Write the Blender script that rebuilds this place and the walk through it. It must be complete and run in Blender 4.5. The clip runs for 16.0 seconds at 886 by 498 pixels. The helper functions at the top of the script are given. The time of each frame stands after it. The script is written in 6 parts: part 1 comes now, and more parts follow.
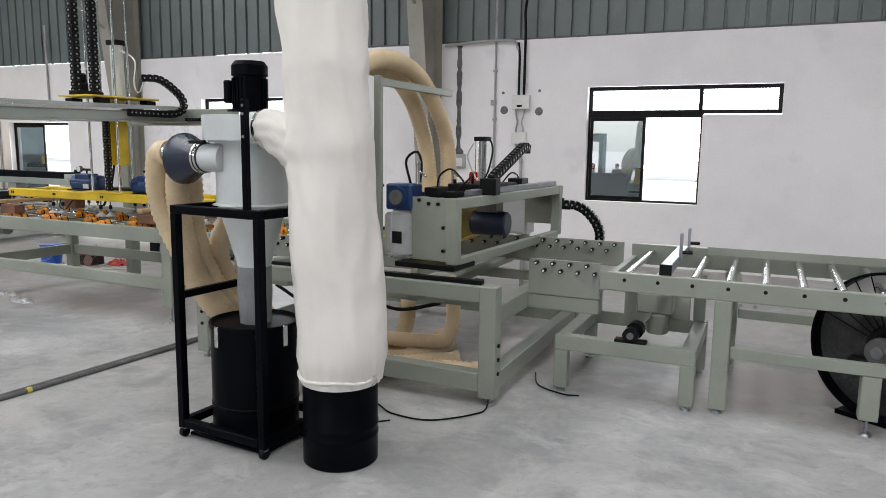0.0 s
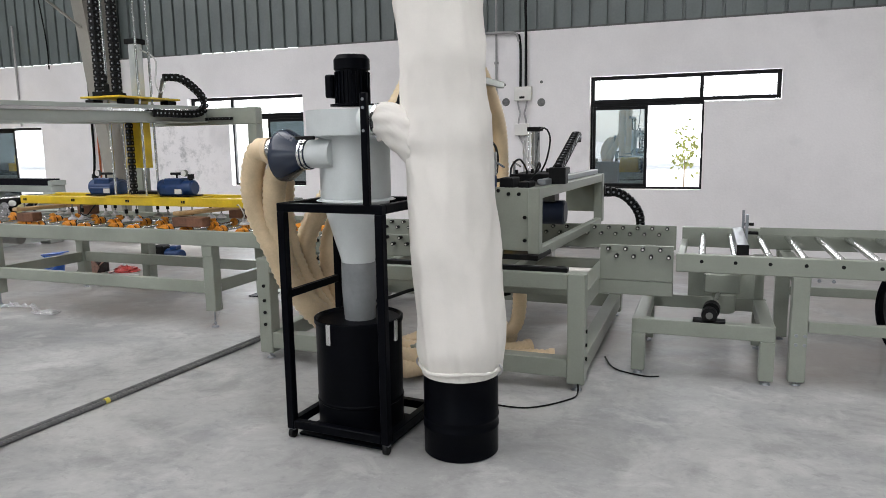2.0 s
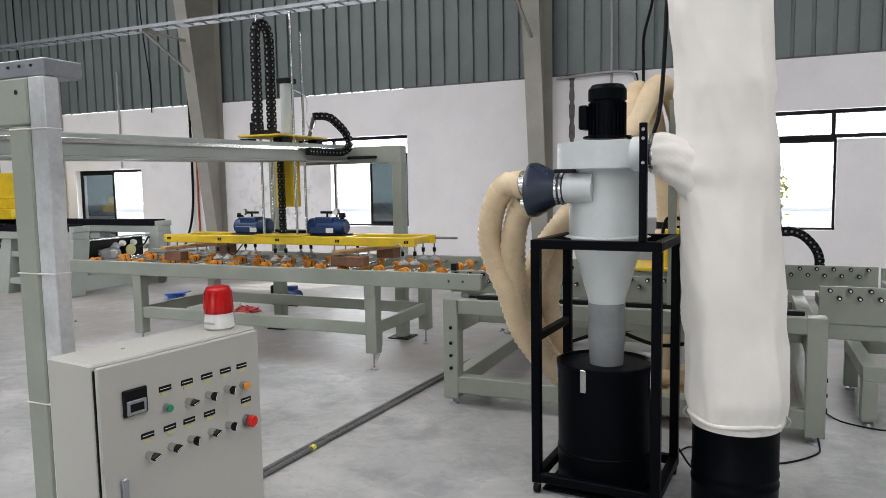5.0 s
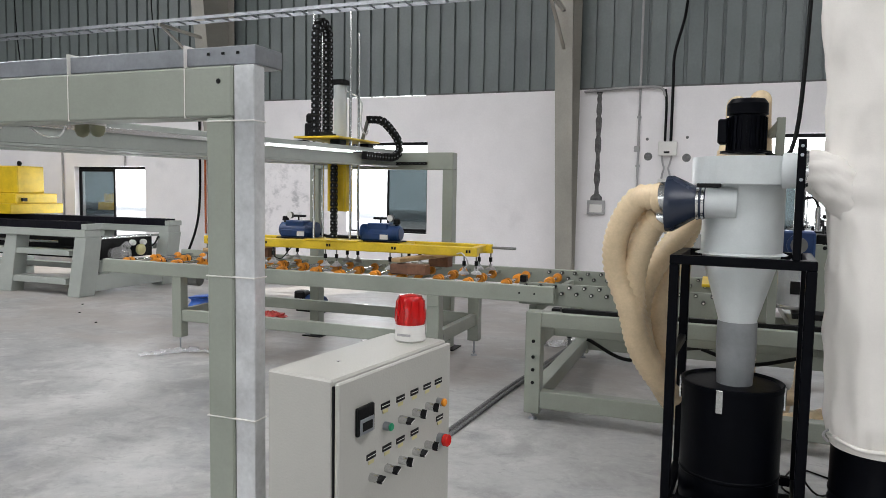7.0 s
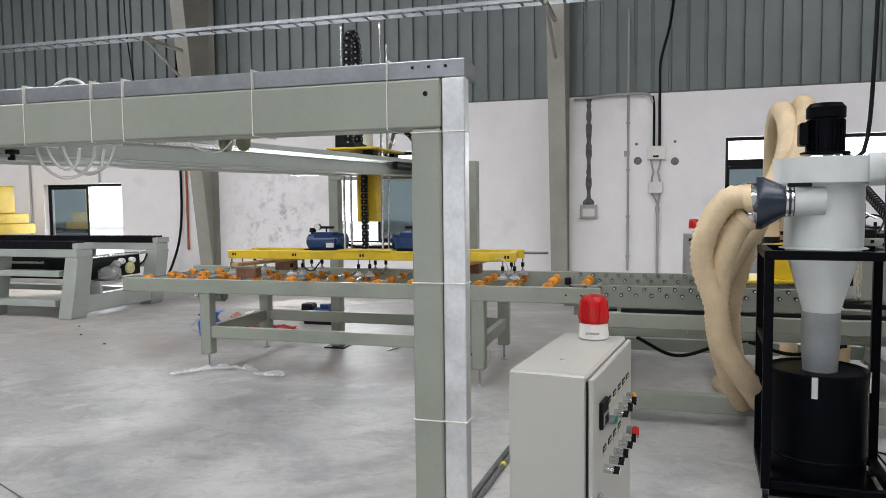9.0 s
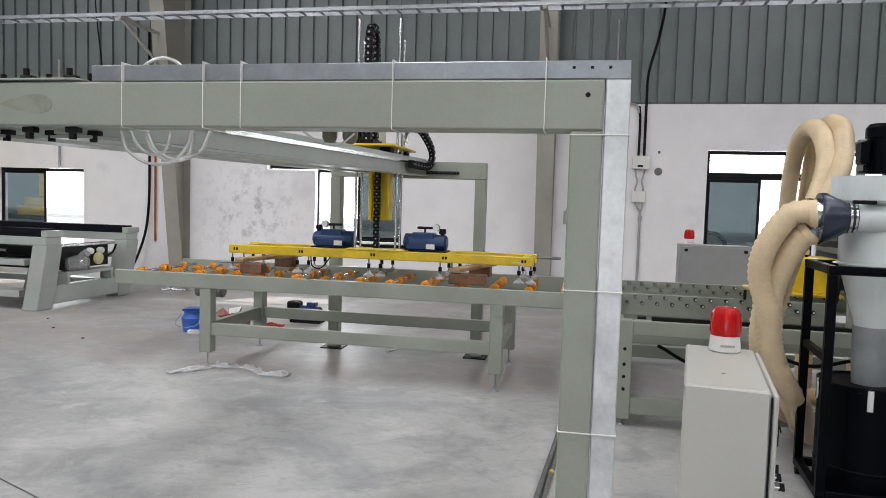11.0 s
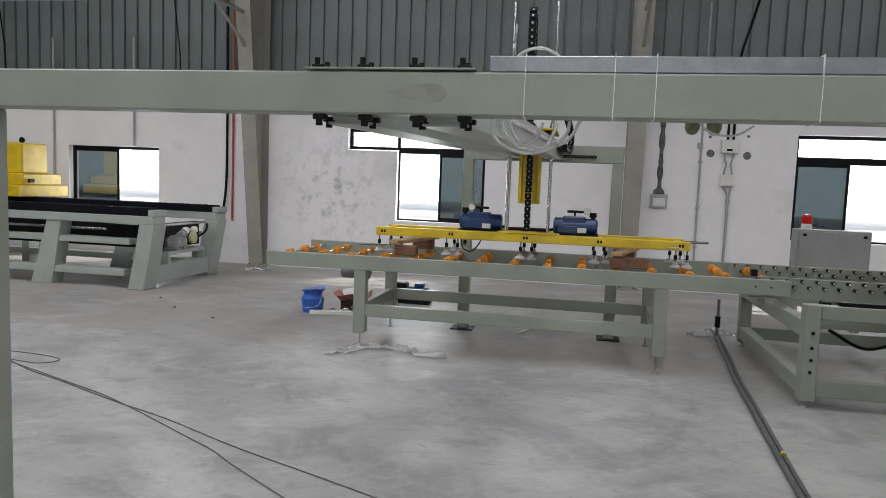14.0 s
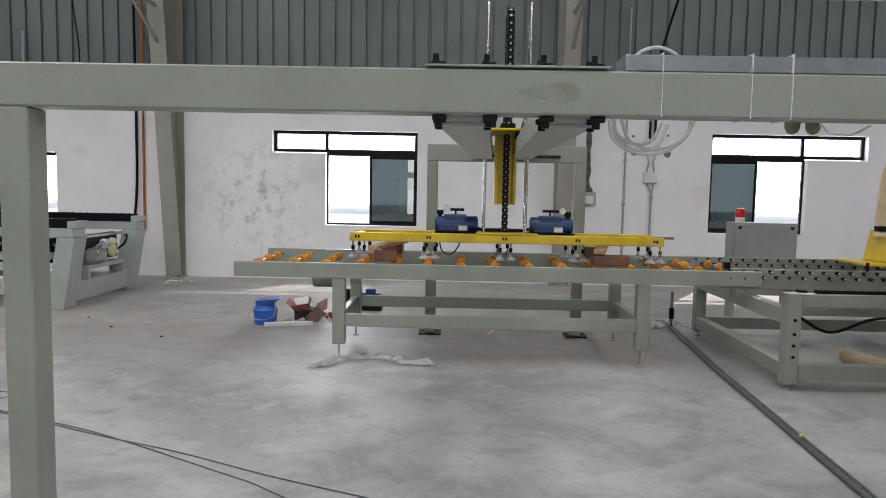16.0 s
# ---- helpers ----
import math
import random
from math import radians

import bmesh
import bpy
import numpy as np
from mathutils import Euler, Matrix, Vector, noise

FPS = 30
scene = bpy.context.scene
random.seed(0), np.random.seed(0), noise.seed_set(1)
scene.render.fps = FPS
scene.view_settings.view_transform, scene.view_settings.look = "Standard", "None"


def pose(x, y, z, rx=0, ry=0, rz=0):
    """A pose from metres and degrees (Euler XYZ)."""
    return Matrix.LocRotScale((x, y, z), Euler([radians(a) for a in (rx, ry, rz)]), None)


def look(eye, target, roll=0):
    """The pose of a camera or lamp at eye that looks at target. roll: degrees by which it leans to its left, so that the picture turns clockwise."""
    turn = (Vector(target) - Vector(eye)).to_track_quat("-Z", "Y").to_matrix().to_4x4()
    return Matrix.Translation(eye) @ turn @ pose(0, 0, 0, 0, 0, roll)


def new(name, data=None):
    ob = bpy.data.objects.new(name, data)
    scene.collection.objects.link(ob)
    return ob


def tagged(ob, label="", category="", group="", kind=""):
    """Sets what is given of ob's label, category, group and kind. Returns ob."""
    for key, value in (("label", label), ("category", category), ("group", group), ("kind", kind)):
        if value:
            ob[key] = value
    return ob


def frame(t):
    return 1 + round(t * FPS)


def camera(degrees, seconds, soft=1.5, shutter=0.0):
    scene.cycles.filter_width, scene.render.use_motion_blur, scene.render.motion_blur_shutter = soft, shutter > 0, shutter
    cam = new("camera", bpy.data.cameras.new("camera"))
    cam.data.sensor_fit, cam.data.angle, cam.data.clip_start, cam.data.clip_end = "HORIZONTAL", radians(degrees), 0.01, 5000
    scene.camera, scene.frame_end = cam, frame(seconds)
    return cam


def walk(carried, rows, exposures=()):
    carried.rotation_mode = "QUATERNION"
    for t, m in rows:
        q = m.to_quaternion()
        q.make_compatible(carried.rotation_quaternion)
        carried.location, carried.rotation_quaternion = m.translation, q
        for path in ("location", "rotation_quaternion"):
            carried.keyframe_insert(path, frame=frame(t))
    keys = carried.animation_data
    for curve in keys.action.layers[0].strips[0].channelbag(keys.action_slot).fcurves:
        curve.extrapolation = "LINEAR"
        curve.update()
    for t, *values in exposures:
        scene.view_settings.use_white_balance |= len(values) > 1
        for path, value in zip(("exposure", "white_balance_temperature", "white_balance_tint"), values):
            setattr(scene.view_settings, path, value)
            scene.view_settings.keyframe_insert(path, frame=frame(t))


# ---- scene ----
cam = camera(64.2, 16.0, soft=0.55)
PATH = [
    (0, (0.128, -0.203, 1.619), (-0.696, 1.597, 1.33), 0.8),
    (0.5, (0.002, -0.308, 1.575), (-0.875, 1.473, 1.337), 2.2),
    (1, (-0.213, -0.341, 1.602), (-1.072, 1.456, 1.423), -0.1),
    (1.5, (-0.443, -0.408, 1.582), (-1.156, 1.444, 1.336), 0.1),
    (2, (-0.648, -0.551, 1.595), (-1.341, 1.3, 1.293), -0.9),
    (2.5, (-0.854, -0.58, 1.583), (-1.693, 1.219, 1.343), 0.4),
    (3, (-1.04, -0.574, 1.573), (-1.894, 1.221, 1.351), -2.2),
    (3.5, (-1.164, -0.603, 1.576), (-1.929, 1.228, 1.331), -0.7),
    (4, (-1.383, -0.667, 1.566), (-1.98, 1.222, 1.289), -2.8),
    (4.5, (-1.559, -0.737, 1.558), (-2.209, 1.139, 1.315), -0.4),
    (5, (-1.766, -0.761, 1.566), (-2.558, 1.067, 1.385), -1.0),
    (7.5, (-2.762, -1.063, 1.562), (-3.448, 0.809, 1.407), 1.0),
    (8, (-2.954, -1.191, 1.562), (-3.515, 0.718, 1.361), -1.2),
    (8.5, (-3.12, -1.242, 1.549), (-3.591, 0.695, 1.381), 1.4),
    (9, (-3.318, -1.296, 1.549), (-3.876, 0.62, 1.419), -0.6),
    (11.5, (-4.203, -1.413, 1.55), (-4.539, 0.555, 1.423), 0.9),
    (12, (-4.445, -1.505, 1.558), (-4.734, 0.468, 1.401), -1.6),
    (12.5, (-4.669, -1.53, 1.537), (-4.968, 0.444, 1.42), 0.6),
    (13, (-4.956, -1.561, 1.547), (-5.291, 0.405, 1.395), 1.4),
    (13.5, (-5.176, -1.66, 1.555), (-5.462, 0.309, 1.348), 0.1),
    (14, (-5.381, -1.698, 1.539), (-5.757, 0.258, 1.354), 2.2),
    (14.5, (-5.636, -1.666, 1.551), (-5.989, 0.299, 1.429), 0.3),
    (15, (-5.857, -1.673, 1.539), (-6.101, 0.308, 1.41), 1.4),
    (15.5, (-6.106, -1.689, 1.545), (-6.21, 0.301, 1.373), -1.0),
    (16, (-6.312, -1.651, 1.526), (-6.345, 0.341, 1.353), 1.1),
]
walk(cam, [(t, look(eye, target, roll)) for t, eye, target, roll in PATH],
     [(0.0, 0.07), (4.0, 0.02), (5.0, 0.02), (9.0, 0.07), (11.5, -0.03), (13.0, -0.05), (13.5, -0.1), (14.0, -0.44), (16.0, -0.36)])

# ---- world, sun, sky light, added lamps ----
world = bpy.data.worlds.new("sky")
scene.world = world
world.use_nodes = True
wn = world.node_tree
sky = wn.nodes.new("ShaderNodeTexSky")
sky.sky_type, sky.sun_disc = "NISHITA", False
sky.sun_elevation, sky.sun_rotation = radians(47), radians(31)
wn.links.new(sky.outputs[0], wn.nodes["Background"].inputs[0])
wn.nodes["Background"].inputs[1].default_value = 0.15
sun = new("sun", bpy.data.lights.new("sun", "SUN"))
sun.data.energy, sun.data.angle, sun.data.color = 5.0, radians(0.6), (1.0, 0.95, 0.88)
sun.matrix_world = look((4.9, 18, 10), (0, 10, 0))
ASSUMED_SKYLIGHTS = (-16.5, -11.0, -5.5, 0.0, 5.5)


def area(name, m, sx, sy, watts, col=(0.968, 0.972, 0.995)):
    l = bpy.data.lights.new(name, "AREA")
    l.shape, l.size, l.size_y, l.energy, l.color = "RECTANGLE", sx, sy, watts, col
    ob = new(name, l)
    ob.matrix_world = m
    return ob


# added fill lamps under assumed, unseen skylights; watts balanced by position
for sx, watts in zip(ASSUMED_SKYLIGHTS, (720, 640, 470, 480, 540)):
    area("added_roof_fill", pose(sx, -2.5, 6.97), 1.1, 17.0, watts)
for wx, wz, sx, sz, watts in ((-13.26, 1.27, 0.78, 1.34, 38), (-8.07, 1.46, 0.62, 1.06, 26), (-8.0, 2.23, 2.2, 0.24, 16), (-1.0, 2.27, 2.3, 0.26, 18)):
    area("window_daylight", pose(wx, 9.965, wz, -90, 0, 0), sx, sz, watts, (0.93, 0.97, 1.0))
# added fill lamp from the south, set in an assumed doorway
area("added_south_fill", pose(-5.0, -14.95, 2.3, 90, 0, 0), 7.6, 4.4, 170)


# ---- materials ----
def mat(name, col, rough=0.5, metal=0.0, var=0.12, scale=3.0, fine=60.0, bump=0.02, rvar=0.1, dark=None, coat=0.0, rnd=0.0):
    m = bpy.data.materials.new(name)
    m.use_nodes = True
    nt = m.node_tree
    p = nt.nodes["Principled BSDF"]
    co = nt.nodes.new("ShaderNodeTexCoord")
    n1 = nt.nodes.new("ShaderNodeTexNoise")
    n1.inputs["Scale"].default_value, n1.inputs["Detail"].default_value = scale, 6
    n1.inputs["Roughness"].default_value = 0.62
    n2 = nt.nodes.new("ShaderNodeTexNoise")
    n2.inputs["Scale"].default_value, n2.inputs["Detail"].default_value = fine, 4
    for n in (n1, n2):
        nt.links.new(co.outputs["Object"], n.inputs["Vector"])
    mix = nt.nodes.new("ShaderNodeMix")
    mix.data_type = "RGBA"
    d = dark or [c * (1 - 2.2 * var) for c in col]
    mix.inputs[6].default_value = (*d, 1)
    mix.inputs[7].default_value = (*[min(1, c * (1 + 0.5 * var)) for c in col], 1)
    rp = nt.nodes.new("ShaderNodeMapRange")
    rp.inputs[1].default_value, rp.inputs[2].default_value = 0.3, 0.62
    nt.links.new(n1.outputs[0], rp.inputs[0])
    nt.links.new(rp.outputs[0], mix.inputs[0])
    m2 = nt.nodes.new("ShaderNodeMix")
    m2.data_type, m2.blend_type = "RGBA", "MULTIPLY"
    m2.inputs[0].default_value = 1.0
    r2 = nt.nodes.new("ShaderNodeMapRange")
    r2.inputs[1].default_value, r2.inputs[2].default_value, r2.inputs[3].default_value, r2.inputs[4].default_value = 0.25, 0.75, 1 - var, 1.0
    nt.links.new(n2.outputs[0], r2.inputs[0])
    nt.links.new(mix.outputs[2], m2.inputs[6])
    nt.links.new(r2.outputs[0], m2.inputs[7])
    out = m2.outputs[2]
    if rnd:
        oi = nt.nodes.new("ShaderNodeObjectInfo")
        hs = nt.nodes.new("ShaderNodeHueSaturation")
        r4 = nt.nodes.new("ShaderNodeMapRange")
        r4.inputs[3].default_value, r4.inputs[4].default_value = 1 - rnd, 1 + rnd
        nt.links.new(oi.outputs["Random"], r4.inputs[0])
        nt.links.new(r4.outputs[0], hs.inputs["Value"])
        nt.links.new(out, hs.inputs["Color"])
        out = hs.outputs[0]
    nt.links.new(out, p.inputs["Base Color"])
    r3 = nt.nodes.new("ShaderNodeMapRange")
    r3.inputs[3].default_value, r3.inputs[4].default_value = max(0.02, rough - rvar), min(1, rough + rvar)
    nt.links.new(n1.outputs[0], r3.inputs[0])
    nt.links.new(r3.outputs[0], p.inputs["Roughness"])
    p.inputs["Metallic"].default_value = metal
    p.inputs["Coat Weight"].default_value = coat
    if bump:
        b = nt.nodes.new("ShaderNodeBump")
        b.inputs["Strength"].default_value, b.inputs["Distance"].default_value = 0.6, bump
        nt.links.new(n2.outputs[0], b.inputs["Height"])
        nt.links.new(b.outputs[0], p.inputs["Normal"])
    return m


def matte(m, level):
    """Lowers the gloss of a paint."""
    m.node_tree.nodes["Principled BSDF"].inputs["Specular IOR Level"].default_value = level
    return m


GREY = mat("machine_paint", (0.28, 0.298, 0.255), 0.42, var=0.06, scale=2.5, fine=90, bump=0.001, rnd=0.04)
GREY2 = mat("pale_machine_paint", (0.37, 0.395, 0.365), 0.42, var=0.07, scale=2, fine=80, bump=0.001)
COLUMN = mat("column_paint", (0.36, 0.342, 0.302), 0.5, var=0.1, scale=1.2, fine=40, bump=0.001)
BLACK = mat("black_paint", (0.0018, 0.0022, 0.004), 0.4, var=0.2, scale=4, fine=50, bump=0.001)
RUBBER = matte(mat("black_plastic", (0.0035, 0.0035, 0.004), 0.5, var=0.15, bump=0.001), 0.2)
matte(BLACK, 0.06)
GALV = mat("galvanised_steel", (0.33, 0.345, 0.37), 0.36, 0.7, var=0.1, scale=8, fine=70, bump=0.001)
# paler copy of the galvanised steel, its reflected light put into the colour
GALVSHEEN = mat("galvanised_sheen", (0.68, 0.69, 0.7), 0.34, 0.45, var=0.14, scale=5, fine=60, bump=0.001)
STEEL = mat("bright_steel", (0.7, 0.7, 0.7), 0.22, 0.95, var=0.08, scale=6, bump=0.0005)
DULLSTEEL = mat("dull_steel", (0.2, 0.2, 0.19), 0.45, 0.6, var=0.15, scale=6, bump=0.001)
YELLOW = mat("yellow_paint", (0.72, 0.5, 0.02), 0.4, var=0.1, scale=5, bump=0.001)
ORANGE = mat("orange_polyurethane", (0.75, 0.27, 0.015), 0.4, var=0.12, scale=9, bump=0.001, rnd=0.12)
BLUE = mat("blue_paint", (0.009, 0.038, 0.13), 0.35, var=0.12, scale=9, bump=0.001)
BLUEPLASTIC = mat("blue_plastic", (0.03, 0.14, 0.6), 0.35, var=0.1, bump=0.001)
RED = mat("red_plastic", (0.7, 0.02, 0.015), 0.25, var=0.08, bump=0.0)
ORANGECABLE = mat("orange_cable", (0.5, 0.12, 0.03), 0.5, var=0.1)
WOOD = mat("pale_timber", (0.45, 0.29, 0.14), 0.65, var=0.16, scale=7, fine=45, bump=0.003)
BROWNWOOD = mat("brown_timber", (0.2, 0.09, 0.05), 0.65, var=0.2, scale=9, fine=45, bump=0.003)
CABINET = mat("cabinet_paint", (0.42, 0.41, 0.375), 0.45, var=0.03, scale=2, fine=160, bump=0.001)
PALEPAINT = mat("pale_grey_enamel", (0.6, 0.63, 0.63), 0.35, var=0.05, scale=3, fine=120, bump=0.0008)
GREYSLEEVE = mat("grey_rubber_sleeve", (0.24, 0.25, 0.26), 0.5, var=0.08, scale=6, bump=0.002)
NAVYPAINT = mat("navy_motor_paint", (0.012, 0.02, 0.045), 0.4, var=0.12, bump=0.0008)
ENCLOSURE = mat("enclosure_grey", (0.29, 0.29, 0.285), 0.4, var=0.06, scale=3, fine=120, bump=0.0008)
JOINT = mat("joint_filler", (0.22, 0.215, 0.21), 0.8, var=0.2, scale=8)
NAVY = mat("navy_plastic", (0.02, 0.028, 0.05), 0.25, var=0.1, bump=0.0005)
WHITEPLASTIC = mat("white_plastic", (0.75, 0.73, 0.7), 0.4, var=0.05, bump=0.0005)
HOSE = mat("beige_hose", (0.72, 0.56, 0.36), 0.42, var=0.08, scale=5, fine=80, bump=0.001)
CHARCOAL = mat("dark_bellows", (0.005, 0.005, 0.009), 0.7, var=0.15, bump=0.002)
matte(CHARCOAL, 0.15)
CLAD = mat("cladding_sheet_paint", (0.163, 0.188, 0.187), 0.4, var=0.13, scale=0.6, fine=30, bump=0.001, rnd=0.05)
ROOF = mat("roof_sheet_paint", (0.22, 0.24, 0.24), 0.5, var=0.08, scale=0.5)
CONDUIT = mat("conduit_grey", (0.42, 0.41, 0.41), 0.5, var=0.1)
PIPEGREY = mat("floor_conduit_grey", (0.15, 0.15, 0.15), 0.45, var=0.15, scale=12)
GREENB = mat("green_plastic", (0.01, 0.25, 0.12), 0.35, var=0.05, bump=0)
PALELABEL = mat("pale_yellow_label", (0.55, 0.5, 0.25), 0.5, var=0.05, bump=0)
LABELY = mat("yellow_label", (0.75, 0.65, 0.1), 0.5, var=0.05, bump=0)
OUTGROUND = mat("outdoor_concrete", (0.72, 0.71, 0.68), 0.8, var=0.1, scale=0.7)
LEAF = mat("leaves", (0.5, 0.52, 0.14), 0.6, var=0.2, scale=20, rnd=0.2)
FRAMEB = mat("black_aluminium", (0.004, 0.004, 0.005), 0.4, var=0.1, bump=0)
matte(FRAMEB, 0.2)


def nodes_of(m):
    return m.node_tree, m.node_tree.nodes["Principled BSDF"]


def wall_paint():
    m = mat("white_plaster", (0.86, 0.83, 0.84), 0.75, var=0.04, scale=0.9, fine=35, bump=0.004)
    nt, p = nodes_of(m)
    src = p.inputs["Base Color"].links[0].from_socket
    co = nt.nodes.new("ShaderNodeTexCoord")
    # damp patch beside the second window and scattered grey scuffs
    sep = nt.nodes.new("ShaderNodeSeparateXYZ")
    nt.links.new(co.outputs["Object"], sep.inputs[0])

    def bell(sock, c, w):
        a = nt.nodes.new("ShaderNodeMath"); a.operation = "SUBTRACT"; a.inputs[1].default_value = c
        b = nt.nodes.new("ShaderNodeMath"); b.operation = "ABSOLUTE"
        r = nt.nodes.new("ShaderNodeMapRange"); r.inputs[1].default_value, r.inputs[2].default_value = w, 0.0
        nt.links.new(sock, a.inputs[0]); nt.links.new(a.outputs[0], b.inputs[0]); nt.links.new(b.outputs[0], r.inputs[0])
        return r.outputs[0]

    def mul(a, b):
        n = nt.nodes.new("ShaderNodeMath"); n.operation = "MULTIPLY"
        nt.links.new(a, n.inputs[0]); nt.links.new(b, n.inputs[1])
        return n.outputs[0]

    patch = mul(bell(sep.outputs[0], -9.5, 1.3), bell(sep.outputs[2], 1.3, 1.3))
    nz = nt.nodes.new("ShaderNodeTexNoise")
    nz.inputs["Scale"].default_value, nz.inputs["Detail"].default_value, nz.inputs["Roughness"].default_value = 6.0, 8, 0.75
    nt.links.new(co.outputs["Object"], nz.inputs["Vector"])
    ra = nt.nodes.new("ShaderNodeMapRange"); ra.inputs[1].default_value, ra.inputs[2].default_value = 0.5, 0.64
    nt.links.new(nz.outputs[0], ra.inputs[0])
    damp = mul(patch, ra.outputs[0])
    n3 = nt.nodes.new("ShaderNodeTexNoise")
    n3.inputs["Scale"].default_value, n3.inputs["Detail"].default_value = 1.4, 7
    nt.links.new(co.outputs["Object"], n3.inputs["Vector"])
    rb = nt.nodes.new("ShaderNodeMapRange"); rb.inputs[1].default_value, rb.inputs[2].default_value, rb.inputs[4].default_value = 0.64, 0.8, 0.35
    nt.links.new(n3.outputs[0], rb.inputs[0])
    mx = nt.nodes.new("ShaderNodeMath"); mx.operation = "MAXIMUM"
    nt.links.new(damp, mx.inputs[0]); nt.links.new(rb.outputs[0], mx.inputs[1])
    mix = nt.nodes.new("ShaderNodeMix"); mix.data_type = "RGBA"
    mix.inputs[7].default_value = (0.42, 0.41, 0.42, 1)
    nt.links.new(mx.outputs[0], mix.inputs[0]); nt.links.new(src, mix.inputs[6])
    nt.links.new(mix.outputs[2], p.inputs["Base Color"])
    return m


def floor_concrete():
    m = mat("dusty_concrete", (0.4, 0.396, 0.388), 0.5, var=0.11, scale=0.55, fine=22, bump=0.0015, rvar=0.12)
    nt, p = nodes_of(m)
    src = p.inputs["Base Color"].links[0].from_socket
    co = nt.nodes.new("ShaderNodeTexCoord")
    mp = nt.nodes.new("ShaderNodeMapping")
    mp.inputs["Scale"].default_value = (0.85, 1.0, 1.0)
    nt.links.new(co.outputs["Object"], mp.inputs[0])
    for sc, lo, hi, amt, col in ((0.9, 0.49, 0.64, 0.6, (0.2, 0.205, 0.215, 1)), (2.1, 0.5, 0.64, 0.6, (0.22, 0.217, 0.212, 1)), (0.7, 0.5, 0.64, 0.62, (0.52, 0.51, 0.497, 1)), (3.3, 0.54, 0.66, 0.5, (0.51, 0.5, 0.488, 1)), (7.0, 0.54, 0.68, 0.42, (0.2, 0.2, 0.2, 1)), (26.0, 0.58, 0.7, 0.4, (0.2, 0.195, 0.19, 1)), (70.0, 0.6, 0.72, 0.35, (0.6, 0.59, 0.57, 1))):
        n = nt.nodes.new("ShaderNodeTexNoise")
        n.inputs["Scale"].default_value, n.inputs["Detail"].default_value, n.inputs["Roughness"].default_value = sc, 7, 0.65
        n.inputs["Distortion"].default_value = 0.6
        nt.links.new(mp.outputs[0], n.inputs["Vector"])
        r = nt.nodes.new("ShaderNodeMapRange")
        r.inputs[1].default_value, r.inputs[2].default_value, r.inputs[4].default_value = lo, hi, amt
        nt.links.new(n.outputs[0], r.inputs[0])
        x = nt.nodes.new("ShaderNodeMix"); x.data_type = "RGBA"
        x.inputs[7].default_value = col
        nt.links.new(r.outputs[0], x.inputs[0]); nt.links.new(src, x.inputs[6])
        src = x.outputs[2]
    p.inputs["Specular IOR Level"].default_value = 0.45
    # brown dust trodden over the slab along the wall
    sep = nt.nodes.new("ShaderNodeSeparateXYZ")
    nt.links.new(co.outputs["Object"], sep.inputs[0])
    n = nt.nodes.new("ShaderNodeTexNoise")
    n.inputs["Scale"].default_value, n.inputs["Detail"].default_value, n.inputs["Distortion"].default_value = 1.6, 6, 0.8
    nt.links.new(mp.outputs[0], n.inputs["Vector"])
    ra = nt.nodes.new("ShaderNodeMapRange"); ra.inputs[1].default_value, ra.inputs[2].default_value = 4.28, 4.5
    rb = nt.nodes.new("ShaderNodeMapRange"); rb.inputs[1].default_value, rb.inputs[2].default_value, rb.inputs[3].default_value, rb.inputs[4].default_value = 0.38, 0.62, 0.12, 0.75
    mu = nt.nodes.new("ShaderNodeMath"); mu.operation = "MULTIPLY"
    nt.links.new(sep.outputs[1], ra.inputs[0]); nt.links.new(n.outputs[0], rb.inputs[0])
    nt.links.new(ra.outputs[0], mu.inputs[0]); nt.links.new(rb.outputs[0], mu.inputs[1])
    x = nt.nodes.new("ShaderNodeMix"); x.data_type = "RGBA"
    x.inputs[7].default_value = (0.3, 0.265, 0.24, 1)
    nt.links.new(mu.outputs[0], x.inputs[0]); nt.links.new(src, x.inputs[6])
    nt.links.new(x.outputs[2], p.inputs["Base Color"])
    return m


def fabric():
    m = mat("white_filter_cloth", (0.76, 0.725, 0.68), 0.85, var=0.045, scale=2.2, fine=200, bump=0.0006)
    nt, p = nodes_of(m)
    n = nt.nodes.new("ShaderNodeTexNoise")
    co = nt.nodes.new("ShaderNodeTexCoord")
    n.inputs["Scale"].default_value, n.inputs["Detail"].default_value, n.inputs["Distortion"].default_value = 2.4, 2.0, 0.35
    nt.links.new(co.outputs["Object"], n.inputs["Vector"])
    n.noise_type = "RIDGED_MULTIFRACTAL"
    b = nt.nodes.new("ShaderNodeBump")
    b.inputs["Strength"].default_value, b.inputs["Distance"].default_value = 0.5, 0.045
    nt.links.new(n.outputs[0], b.inputs["Height"])
    nt.links.new(p.inputs["Normal"].links[0].from_socket, b.inputs["Normal"])
    nt.links.new(b.outputs[0], p.inputs["Normal"])
    return m


def clear(name, col, rough, trans=1.0, ior=1.45):
    m = bpy.data.materials.new(name)
    m.use_nodes = True
    p = m.node_tree.nodes["Principled BSDF"]
    p.inputs["Base Color"].default_value = (*col, 1)
    p.inputs["Roughness"].default_value, p.inputs["Transmission Weight"].default_value, p.inputs["IOR"].default_value = rough, trans, ior
    return m


